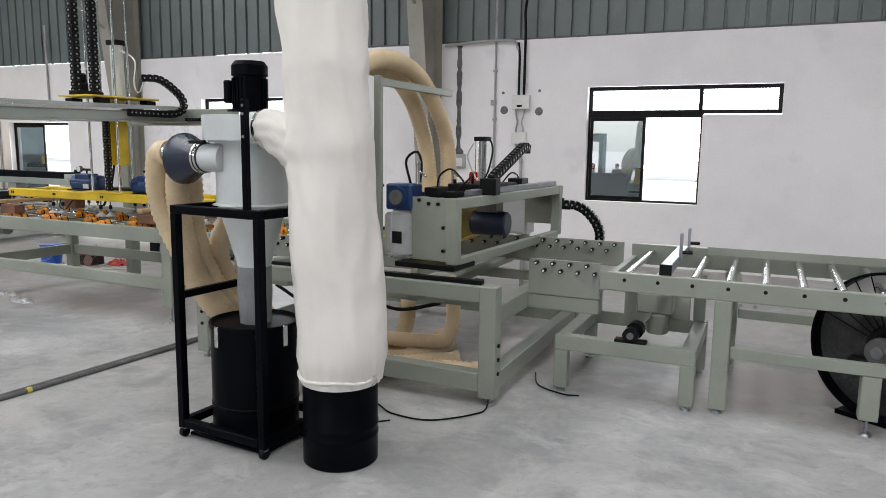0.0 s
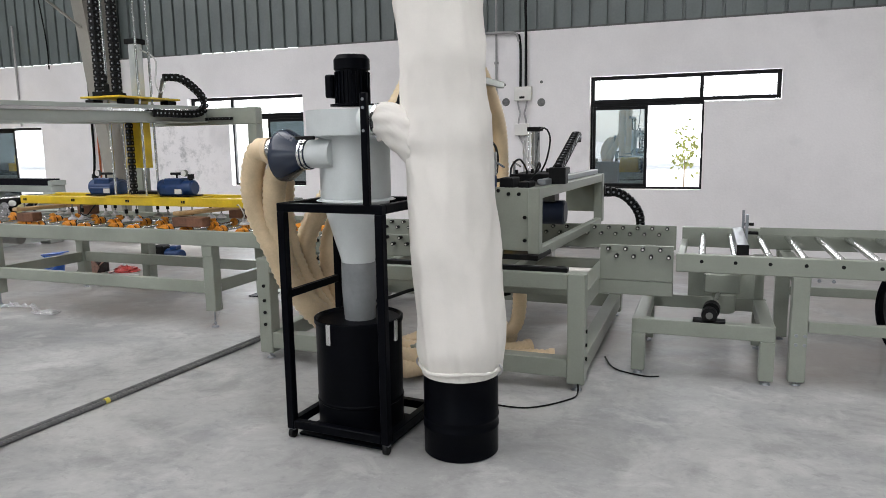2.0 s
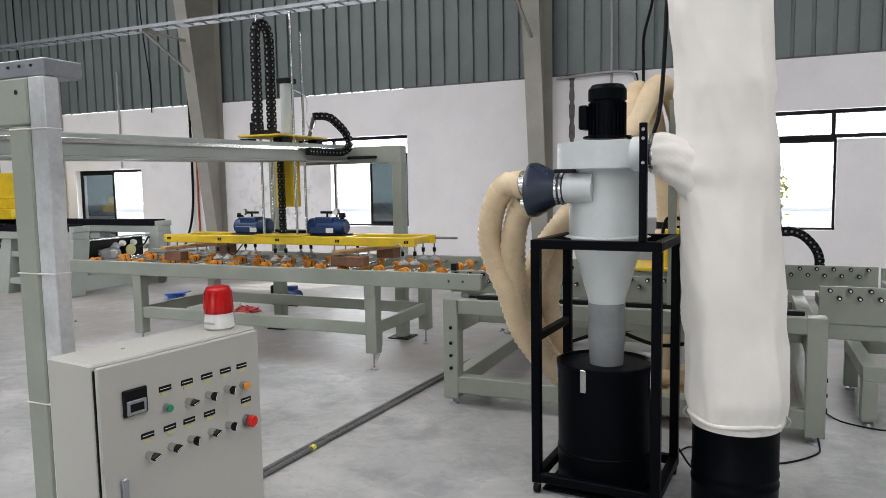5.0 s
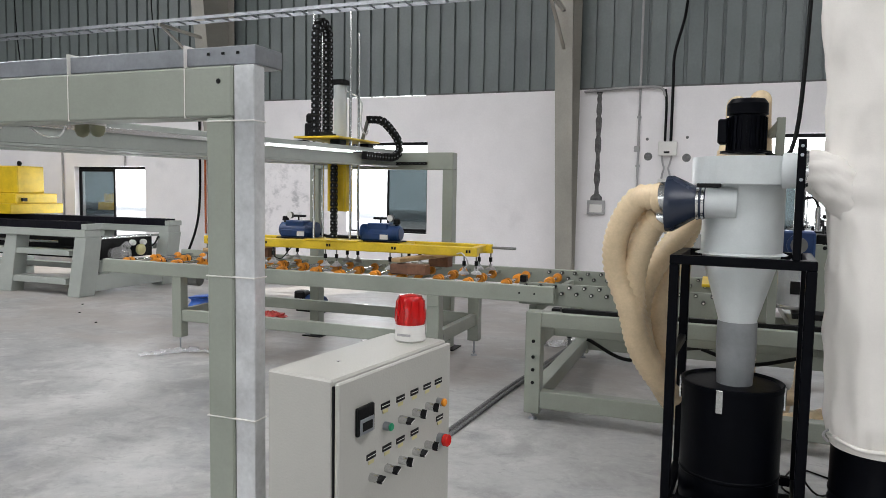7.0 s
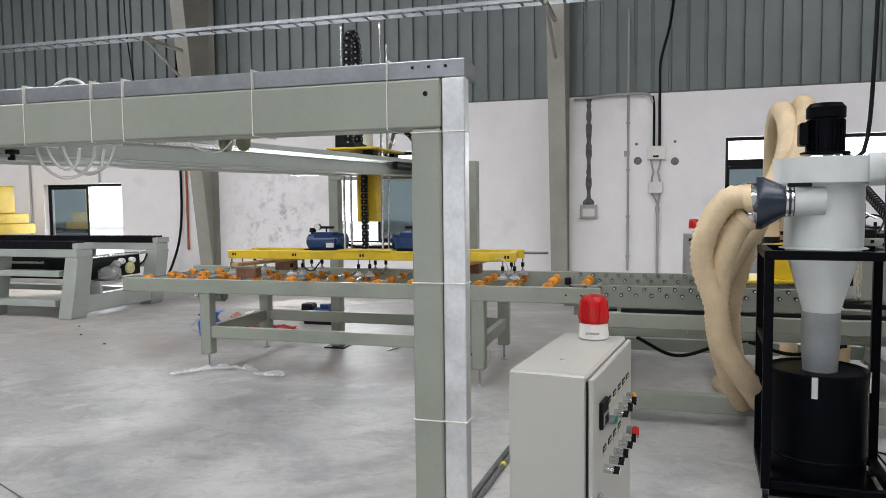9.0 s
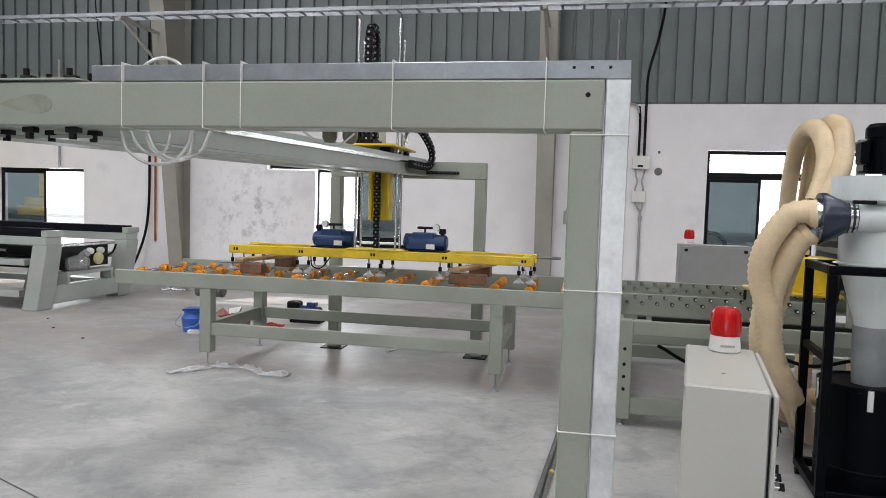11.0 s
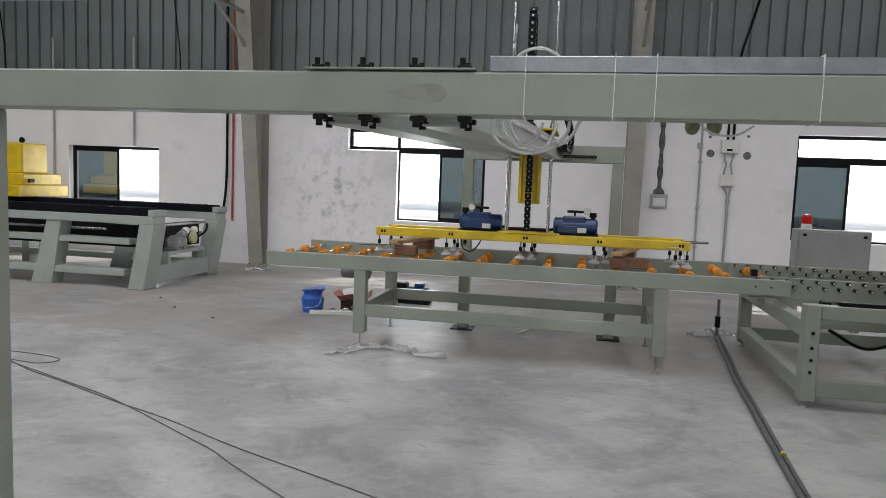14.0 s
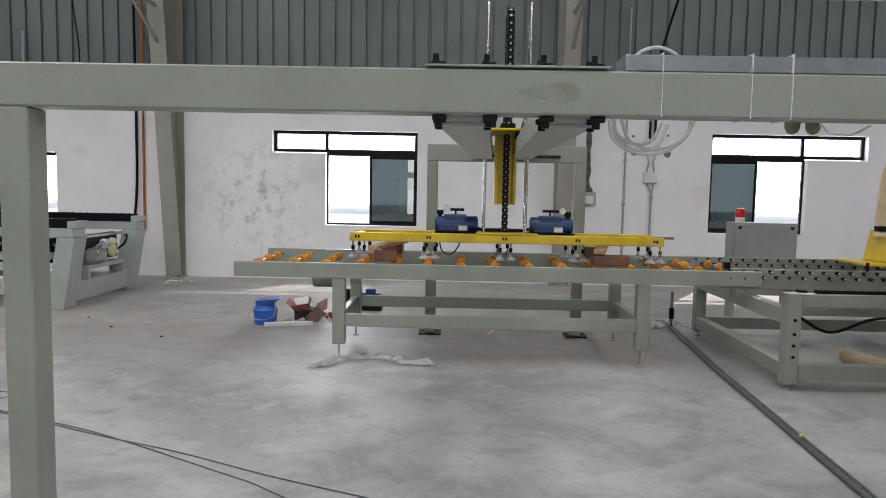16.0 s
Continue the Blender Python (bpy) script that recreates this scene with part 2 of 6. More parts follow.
def glow(name, col, strength):
    m = bpy.data.materials.new(name)
    m.use_nodes = True
    nt = m.node_tree
    e = nt.nodes.new("ShaderNodeEmission")
    e.inputs[0].default_value, e.inputs[1].default_value = (*col, 1), strength
    nt.links.new(e.outputs[0], nt.nodes["Material Output"].inputs[0])
    return m


WALL, FLOOR, CLOTH = wall_paint(), floor_concrete(), fabric()
TINT = clear("tinted_glass", (0.05, 0.066, 0.072), 0.012, 1.0, 2.9)
CLEARGLASS = clear("clear_glass", (0.9, 0.94, 0.95), 0.01)
FILM = clear("clear_plastic_film", (0.92, 0.92, 0.92), 0.2, 0.75)
BOWL = clear("smoky_bowl_plastic", (0.2, 0.2, 0.12), 0.3, 0.3)
WHITETUBE = clear("milky_air_tube", (0.85, 0.85, 0.83), 0.25, 0.45)
REDLENS = clear("red_lens", (0.85, 0.02, 0.02), 0.12, 0.6)
# self-lit white for the backdrop, in place of a sunlit view
GLOWSHEET = glow("glowing_backdrop", (0.95, 0.98, 1.0), 4.0)


# ---- mesh helpers ----
def thing(name, loc, label, category, group="", kind=""):
    ob = new(name)
    ob.empty_display_size = 0.1
    ob.location = loc
    return tagged(ob, label, category, group, kind)


def part(name, bm, material, parent=None, label="", smooth=None):
    me = bpy.data.meshes.new(name)
    bmesh.ops.recalc_face_normals(bm, faces=bm.faces[:])
    if smooth:
        for f in bm.faces:
            f.smooth = True
        for e in bm.edges:
            if len(e.link_faces) == 2 and e.calc_face_angle(0) > radians(smooth):
                e.smooth = False
    bm.to_mesh(me)
    bm.free()
    me.materials.append(material)
    ob = new(name, me)
    if parent:
        ob.parent = parent
        if parent.type == "EMPTY":
            ob.matrix_parent_inverse = Matrix.Translation(-parent.location)
    if label:
        ob["label"] = label
    return ob


def boxes(*bs, bev=0.004, seg=1):
    """One bmesh of axis-aligned boxes (x0, x1, y0, y1, z0, z1)."""
    bm = bmesh.new()
    for x0, x1, y0, y1, z0, z1 in bs:
        r = bmesh.ops.create_cube(bm, size=1)
        bmesh.ops.scale(bm, verts=r["verts"], vec=(x1 - x0, y1 - y0, z1 - z0))
        bmesh.ops.translate(bm, verts=r["verts"], vec=((x0 + x1) / 2, (y0 + y1) / 2, (z0 + z1) / 2))
    if bev:
        bmesh.ops.bevel(bm, geom=bm.edges[:], offset=bev, segments=seg, profile=0.5, affect="EDGES")
    return bm


def bar(p0, p1, w, h, bev=0.003, bm=None, up=(0, 0, 1)):
    """A rectangular bar from p0 to p1, w across and h along up."""
    bm2 = boxes((-w / 2, w / 2, -h / 2, h / 2, 0, (Vector(p1) - Vector(p0)).length), bev=bev)
    z = (Vector(p1) - Vector(p0)).normalized()
    x = Vector(up).cross(z)
    x = x.normalized() if x.length > 1e-4 else Vector((1, 0, 0))
    y = z.cross(x)
    m = Matrix((x, y, z)).transposed().to_4x4()
    m.translation = p0
    bmesh.ops.transform(bm2, matrix=m, verts=bm2.verts[:])
    return join(bm, bm2) if bm else bm2


def join(bm, other):
    me = bpy.data.meshes.new("tmp")
    other.to_mesh(me)
    other.free()
    bm.from_mesh(me)
    bpy.data.meshes.remove(me)
    return bm


def rings(rows, n=24, cap=True):
    """A lathe-like skin through rows of (centre, radius, axis direction)."""
    bm = bmesh.new()
    loops = []
    x_prev = None
    for c, r, d in rows:
        z = Vector(d).normalized()
        x = (x_prev - z * x_prev.dot(z)) if x_prev is not None else (Vector((1, 0, 0)) if abs(z.x) < 0.8 else Vector((0, 1, 0)))
        x = (x - z * x.dot(z)).normalized()
        x_prev = x
        y = z.cross(x)
        loops.append([bm.verts.new(Vector(c) + (x * math.cos(2 * math.pi * k / n) + y * math.sin(2 * math.pi * k / n)) * r) for k in range(n)])
    for a, b in zip(loops, loops[1:]):
        for k in range(n):
            bm.faces.new((a[k], a[(k + 1) % n], b[(k + 1) % n], b[k]))
    if cap:
        bm.faces.new(loops[0][::-1])
        bm.faces.new(loops[-1])
    return bm


def cyl(p0, p1, r, r2=None, n=24, bev=0.0):
    p0, p1 = Vector(p0), Vector(p1)
    d = p1 - p0
    r2 = r if r2 is None else r2
    if not bev:
        return rings([(p0, r, d), (p1, r2, d)], n)
    u = d.normalized() * bev
    return rings([(p0, r - bev, d), (p0 + u, r, d), (p1 - u, r2, d), (p1, r2 - bev, d)], n)


def spline(pts, step=0.02):
    """Catmull-Rom through pts, resampled evenly."""
    P = [Vector(p) for p in pts]
    P = [P[0] * 2 - P[1]] + P + [P[-1] * 2 - P[-2]]
    fine = []
    for i in range(1, len(P) - 2):
        a, b, c, d = P[i - 1:i + 3]
        for k in range(24):
            t = k / 24
            fine.append(0.5 * ((2 * b) + (c - a) * t + (2 * a - 5 * b + 4 * c - d) * t * t + (3 * b - a - 3 * c + d) * t ** 3))
    fine.append(P[-2])
    out, acc = [fine[0]], 0
    for a, b in zip(fine, fine[1:]):
        acc += (b - a).length
        if acc >= step:
            out.append(b)
            acc = 0
    if (out[-1] - fine[-1]).length > step * 0.3:
        out.append(fine[-1])
    return out


def tube(pts, r, n=12, step=0.03, ridge=0.0, pitch=0.0):
    """A hose along pts; ridge: depth of its corrugation."""
    c = spline(pts, pitch / 2 if ridge else step)
    rows = []
    for i, p in enumerate(c):
        d = c[min(i + 1, len(c) - 1)] - c[max(i - 1, 0)]
        rows.append((p, r - (ridge if ridge and i % 2 else 0), d))
    return rings(rows, n)


def prism(poly, axis, a, b, bev=0.0):
    """A plate: poly in the plane across axis ('x': (y, z), 'y': (x, z), 'z': (x, y)), from a to b along it."""
    bm = bmesh.new()

    def at(p, v):
        return {"x": (v, p[0], p[1]), "y": (p[0], v, p[1]), "z": (p[0], p[1], v)}[axis]
    lo = [bm.verts.new(at(p, a)) for p in poly]
    hi = [bm.verts.new(at(p, b)) for p in poly]
    n = len(poly)
    bm.faces.new(lo)
    bm.faces.new(hi[::-1])
    for k in range(n):
        bm.faces.new((lo[k], lo[(k + 1) % n], hi[(k + 1) % n], hi[k]))
    if bev:
        bmesh.ops.bevel(bm, geom=bm.edges[:], offset=bev, segments=1, profile=0.5, affect="EDGES")
    return bm


def foot(parent, x, y, top):
    """A levelling foot: pad, spindle and nut."""
    f = part("levelling_foot", join(cyl((x, y, 0), (x, y, 0.014), 0.034, 0.026, 16), cyl((x, y, 0.012), (x, y, top + 0.01), 0.008, n=10)), GALV, parent, "zinc-plated levelling foot", 40)
    part("nut", cyl((x, y, 0.03), (x, y, 0.042), 0.016, n=6), GALV, f)
    return f


def chain(name, pts, w, h, parent, side=(0, 1, 0), pitch=0.05):
    """A drag chain: one mesh of links along pts."""
    c = spline(pts, pitch)
    bm = bmesh.new()
    for i, (a, b) in enumerate(zip(c, c[1:])):
        d = (b - a) * 0.82
        bar(a, a + d, w, h, 0.004, bm, up=side)
        bar(a + (b - a) * 0.84, a + (b - a) * 0.98, w * 0.78, h * 0.72, 0.0, bm, up=side)
    ch = part(name, bm, RUBBER, parent, "black plastic drag chain")
    pins = bmesh.new()
    for a, b in zip(c, c[1:]):
        z = (b - a).normalized()
        x = Vector(side).cross(z)
        x = x.normalized() if x.length > 1e-4 else Vector((1, 0, 0))
        y = z.cross(x)
        q = a + (b - a) * 0.42
        for sgn in (-1, 1):
            join(pins, cyl(q + x * sgn * w * 0.5, q + x * sgn * (w * 0.5 + 0.002), h * 0.16, n=6))
            join(pins, cyl(q + y * sgn * h * 0.5, q + y * sgn * (h * 0.5 + 0.002), h * 0.16, n=6))
    tagged(part("pin_row", pins, GALV, ch), kind="stuff")
    return ch


def bolts(parent, pts, d, r=0.012, ln=0.012, material=None):
    for p in pts:
        p = Vector(p)
        part("bolt", cyl(p, p + Vector(d) * ln, r, n=6), material or RUBBER, parent)


# ---- the building ----
W0, W1, WTOP = 9.77, 9.98, 3.14
OPEN = [  # x0, x1, z0, z1
    (-14.62, -12.8, 0.55, 1.98),
    (-9.28, -6.94, 2.04, 2.40), (-8.42, -6.94, 0.89, 2.04),
    (-2.25, 0.22, 2.07, 2.46), (-2.25, -0.72, 0.88, 2.07),
]


def wall_with_openings():
    xs = sorted({-24.0, 9.0, *[o[0] for o in OPEN], *[o[1] for o in OPEN]})
    zs = sorted({0.0, WTOP, *[o[2] for o in OPEN], *[o[3] for o in OPEN]})
    inside = lambda x, z: any(o[0] < x < o[1] and o[2] < z < o[3] for o in OPEN)
    bm = bmesh.new()
    vert = {}

    def v(x, y, z):
        k = (round(x, 4), y, round(z, 4))
        if k not in vert:
            vert[k] = bm.verts.new(k)
        return vert[k]
    solid = {(i, j): not inside((xs[i] + xs[i + 1]) / 2, (zs[j] + zs[j + 1]) / 2) for i in range(len(xs) - 1) for j in range(len(zs) - 1)}
    for (i, j), s in solid.items():
        if not s:
            continue
        x0, x1, z0, z1 = xs[i], xs[i + 1], zs[j], zs[j + 1]
        for y in (W0, W1):
            bm.faces.new((v(x0, y, z0), v(x1, y, z0), v(x1, y, z1), v(x0, y, z1)))
        for di, dj, a, b in ((-1, 0, (x0, z0), (x0, z1)), (1, 0, (x1, z0), (x1, z1)), (0, -1, (x0, z0), (x1, z0)), (0, 1, (x0, z1), (x1, z1))):
            if not solid.get((i + di, j + dj), False):
                bm.faces.new((v(a[0], W0, a[1]), v(b[0], W0, b[1]), v(b[0], W1, b[1]), v(a[0], W1, a[1])))
    ob = part("wall_north", bm, WALL)
    return tagged(ob, "white plastered masonry wall with grey stains and window openings", "wall", kind="structure")


wall_north = wall_with_openings()
floor = tagged(part("floor", boxes((-24, 9, -15, W1, -0.2, 0), bev=0), FLOOR), "dusty grey polished concrete factory floor with stains", "floor", kind="structure")
tagged(part("ground", boxes((-400, 400, -400, 500, -0.35, -0.21), bev=0), OUTGROUND), "pale concrete ground outside the hall", "ground", kind="structure")
# unseen hall walls, kept dark to cut fill; the south gap is assumed
for nm, b in (("wall_south", (-24.2, -8.8, -15.2, -15, 0, 7.2)), ("wall_south_east", (-1.2, 9.2, -15.2, -15, 0, 7.2)), ("wall_south_lintel", (-8.8, -1.2, -15.2, -15, 4.5, 7.2)), ("wall_west", (-24.2, -24, -15, W1, 0, 7.2)), ("wall_east", (9, 9.2, -15, W1, 0, 7.2))):
    tagged(part(nm, boxes(b, bev=0), ROOF), "plain grey sheeted hall wall, assumed, out of view", "wall", kind="structure")


def ceiling():
    cuts = [-24.2]
    for x in ASSUMED_SKYLIGHTS:
        cuts += [x - 0.6, x + 0.6]
    cuts.append(9.2)
    bs = [(cuts[i], cuts[i + 1], -15.2, 10.2, 7.0, 7.06) for i in range(0, len(cuts), 2)]
    bs += [(x - 0.6, x + 0.6, 6.0, 10.2, 7.0, 7.06) for x in ASSUMED_SKYLIGHTS] + [(x - 0.6, x + 0.6, -15.2, -11.0, 7.0, 7.06) for x in ASSUMED_SKYLIGHTS]
    return tagged(part("ceiling", boxes(*bs, bev=0), ROOF), "grey metal sheet roof out of view, with assumed skylight openings", "ceiling", kind="structure")


ceiling()
# assumed sheets over the added roof lamps, never in view
for sx in ASSUMED_SKYLIGHTS:
    tagged(part("skylight", boxes((sx - 0.66, sx + 0.66, -11.1, 6.1, 7.066, 7.072), bev=0), WHITEPLASTIC), "assumed milky skylight sheet in the roof, out of view", "skylight", "skylights", "structure")


def cladding():
    """Ribbed wall sheets, a metre wide each, above the masonry."""
    clad = thing("cladding_north", (-7.5, 9.9, WTOP), "grey-green ribbed metal cladding sheets above the masonry", "cladding", kind="structure")
    me = {}
    x, i = -24.0, 0
    while x < 9.0:
        slot = -16.2 < x < -11.6 or -9.4 < x < -7.0
        if slot not in me:
            z0 = WTOP + (0.022 if slot else -0.0)
            prof = []
            for k in range(4):
                a = k * 0.25
                prof += [(a, 0.0), (a + 0.2, 0.0), (a + 0.206, 0.045), (a + 0.244, 0.045)]
            prof.append((1.0, 0.0))
            prof[-2] = (0.994, 0.045)
            bm = bmesh.new()
            lo = [bm.verts.new((px, py, z0)) for px, py in prof]
            mid = [bm.verts.new((px, py, z0 + 1.6)) for px, py in prof]
            hi = [bm.verts.new((px, py, 7.0)) for px, py in prof]
            for r0, r1 in ((lo, mid), (mid, hi)):
                for a in range(len(prof) - 1):
                    bm.faces.new((r0[a], r0[a + 1], r1[a + 1], r1[a]))
            ext = bmesh.ops.extrude_face_region(bm, geom=bm.faces[:])
            bmesh.ops.translate(bm, verts=[g for g in ext["geom"] if isinstance(g, bmesh.types.BMVert)], vec=(0, 0.006, 0))
            bmesh.ops.recalc_face_normals(bm, faces=bm.faces[:])
            me[slot] = bpy.data.meshes.new("sheet")
            bm.to_mesh(me[slot])
            bm.free()
            me[slot].materials.append(CLAD)
        ob = new("sheet", me[slot])
        ob.parent = clad
        ob.matrix_parent_inverse = Matrix.Translation(-clad.location)
        ob.location = (x, 9.86 + 0.004 * (i % 2), 0)
        x += 1.0
        i += 1
    for z in (4.75, 6.2):
        part("girt", boxes((-24, 9, 9.92, 9.99, z, z + 0.06), bev=0), COLUMN, clad)
    return clad


cladding()
tagged(part("trim", boxes((-24, -16.2, 9.80, 9.835, WTOP, WTOP + 0.03), (-11.6, -9.4, 9.80, 9.835, WTOP, WTOP + 0.03), (-7.0, 9.0, 9.80, 9.835, WTOP, WTOP + 0.03), bev=0.003), mat("flashing", (0.12, 0.12, 0.12), 0.5)), "dark flashing strip under the cladding", "trim", kind="structure")


def window(name, x0, x1, z0, z1, mull=(), tinted=(), label=""):
    w = thing(name, ((x0 + x1) / 2, 9.86, z0), label, "window", kind="structure")
    t, y0, y1 = 0.05, 9.88, 9.93
    t2 = 0.028 if tinted else t  # slim channel of the sliding sashes
    bs = [(x0, x0 + t2, y0, y1, z0, z1), (x1 - t2, x1, y0, y1, z0, z1), (x0 + t2, x1 - t2, y0, y1, z0, z0 + t2), (x0 + t2, x1 - t2, y0, y1, z1 - t, z1)]
    bs += [(m - 0.025, m + 0.025, y0, y1, z0 + t, z1 - t) for m in mull]
    part("window_frame", boxes(*bs, bev=0.004), FRAMEB, w)
    for a, b, yy in tinted:
        thing_sash(w, a, b, yy, z0 + t2, z1 - t)
    return w


def thing_sash(w, a, b, y, z0, z1):
    s = part("sash", boxes((a, a + 0.04, y - 0.012, y + 0.012, z0, z1), (b - 0.04, b, y - 0.012, y + 0.012, z0, z1), (a + 0.04, b - 0.04, y - 0.012, y + 0.012, z0, z0 + 0.045), (a + 0.04, b - 0.04, y - 0.012, y + 0.012, z1 - 0.045, z1), bev=0.003), FRAMEB, w, "black sliding sash")
    g = part("pane", boxes((a + 0.04, b - 0.04, y - 0.003, y + 0.003, z0 + 0.045, z1 - 0.045), bev=0), TINT, s, "dark tinted reflective glass pane")
    g.visible_shadow = False
    return s


window("window_1", -14.62, -12.8, 0.55, 1.98, (), ((-14.6, -13.68, 9.9), ), "black-framed sliding window, half open, tinted pane")
window("window_2", -9.28, -6.94, 2.06, 2.40, (-8.42,), (), "wide black-framed transom light above the sliding window")
window("window_3", -8.42, -6.94, 0.89, 2.06, (), ((-7.72, -6.96, 9.905),), "black-framed sliding window with one tinted sash, half open")
window("window_4", -2.25, 0.22, 2.09, 2.46, (-0.76,), (), "wide black-framed transom light above the sliding window")
window("window_5", -2.25, -0.72, 0.88, 2.09, (), ((-2.22, -1.46, 9.905),), "black-framed sliding window with one tinted sash, half open")


def column(x, name="column"):
    """A tapered welded I-section column against the wall."""
    c = thing(name, (x, 9.5, 0), "grey-beige painted tapered steel I-section column", "column", "columns along the wall", "structure")
    hw = 0.125
    f0, f1 = 9.58, 8.62  # front flange at the foot and at the top
    part("front_flange", prism([(f0, 0.0), (f0 + 0.014, 0.0), (f1 + 0.014, 7.0), (f1, 7.0)], "x", x - hw, x + hw), COLUMN, c)
    part("back_flange", boxes((x - hw, x + hw, 9.75, 9.764, 0, 7.0), bev=0), COLUMN, c)
    part("web", prism([(f0 + 0.014, 0.0), (9.75, 0.0), (9.75, 7.0), (f1 + 0.014, 7.0)], "x", x - 0.006, x + 0.006), COLUMN, c)
    part("base_plate", boxes((x - 0.17, x + 0.17, 9.5, 9.765, 0, 0.02), bev=0.003), COLUMN, c)
    bolts(c, [(x + s * 0.1, f0 - 0.045 + 0.0, 0.02) for s in (-1, 1)], (0, 0, 1), 0.016, 0.03, DULLSTEEL)
    return c


for cx in (-17.05, -10.83, -4.62, 1.95):
    column(cx)


def cable_tray():
    t = thing("cable_tray", (-8, 8.2, 4.17), "pale galvanised ladder cable tray on brackets along the columns", "cable tray")
    y0, y1, z = 8.06, 8.34, 4.17
    part("side_rail", boxes((-23, 3.5, y0, y0 + 0.012, z, z + 0.048), bev=0), GALV, t)
    part("side_rail", boxes((-23, 3.5, y1 - 0.012, y1, z, z + 0.048), bev=0), GALV, t)
    x = -22.9
    while x < 3.4:
        part("rung", boxes((x, x + 0.03, y0 + 0.012, y1 - 0.012, z + 0.01, z + 0.025), bev=0), GALV, t)
        x += 0.28
    for cx in (-17.05, -10.83, -4.62, 1.95):
        part("bracket", join(bar((cx, 9.02, z - 0.03), (cx, 8.04, z - 0.03), 0.05, 0.05), bar((cx, 9.09, z - 0.55), (cx, 8.12, z - 0.05), 0.045, 0.03)), COLUMN, t, "welded triangular bracket")
    return t


cable_tray()

# outside: an added glowing sheet that turns the window openings white
tagged(part("backdrop", boxes((-90, 80, 60, 60.3, -0.05, 22), bev=0), GLOWSHEET), "added glowing white sheet standing in for the bright outdoors", "backdrop", kind="structure")


# ---- roller-bed table ----
def roller_bed():
    t = thing("roller_table", (-5.95, 4.95, 0), "grey-green steel roller table with orange wheels", "conveyor table")
    x0, x1, ya, yb, zt = -8.22, -3.68, 4.385, 5.55, 0.86
    part("side_rail", boxes((x0, x1, ya, ya + 0.05, zt - 0.13, zt), bev=0.005), GREY, t)
    part("side_rail", boxes((x0, x1, yb - 0.05, yb, zt - 0.13, zt + 0.02), bev=0.005), GREY, t)
    for x in (x0 + 0.02, -6.6, -5.2, x1 - 0.07):
        part("cross_member", boxes((x, x + 0.05, ya + 0.05, yb - 0.05, zt - 0.12, zt - 0.05), bev=0.004), GREY, t)
    for x in (-7.31, -4.678):
        for y, ln in ((ya + 0.055, 0.15), (yb - 0.055, 0.15)):
            part("leg", boxes((x - 0.055, x + 0.055, y - 0.05, y + 0.05, ln, zt - 0.13), bev=0.006), GREY, t)
            foot(t, x, y, ln)
    for y in (ya + 0.05, yb - 0.05):
        part("lower_rail", boxes((-7.27, -4.73, y - 0.03, y + 0.03, 0.305, 0.415), bev=0.005), GREY, t)
    for x in (-7.31, -4.678):
        part("end_rail", boxes((x - 0.03, x + 0.03, ya + 0.105, yb - 0.105, 0.305, 0.415), bev=0.005), GREY, t)
    part("splice_plate", boxes((-4.73, -4.626, ya - 0.004, ya, 0.64, 0.73), bev=0.002), GREY, t)
    bolts(t, [(-3.95 + 0.12 * k, ya, 0.80) for k in range(2)], (0, -1, 0), 0.008, 0.008)
    # shafts with orange wheels
    n = 15
    ring = None
    for i in range(n):
        x = -8.06 + i * 0.302
        s = part("roller_shaft", cyl((x, ya + 0.05, zt - 0.028), (x, yb - 0.05, zt - 0.028), 0.014, n=10), STEEL, t, "", 40)
        off = 0.1 if i % 2 else 0.0
        zc = zt - 0.028
        for y in (ya + 0.15 + off, ya + 0.215 + off, ya + 0.52 + off, ya + 0.585 + off, ya + 0.88 + off * 0.5):
            part("wheel", rings([((x, y + d, zc), r, (0, 1, 0)) for d, r in ((-0.02, 0.03), (-0.018, 0.037), (-0.006, 0.041), (0.0, 0.034), (0.006, 0.041), (0.018, 0.037), (0.02, 0.03))], 14), ORANGE, s, "", 50)
            part("collar", cyl((x, y + 0.021, zc), (x, y + 0.036, zc), 0.031, n=10), RUBBER, s)
    # drive motor slung under the left end
    part("gearmotor", cyl((-7.6, 4.75, 0.66), (-7.32, 4.75, 0.66), 0.06, n=16, bev=0.01), DULLSTEEL, t, "", 40)
    return t


roller_bed()


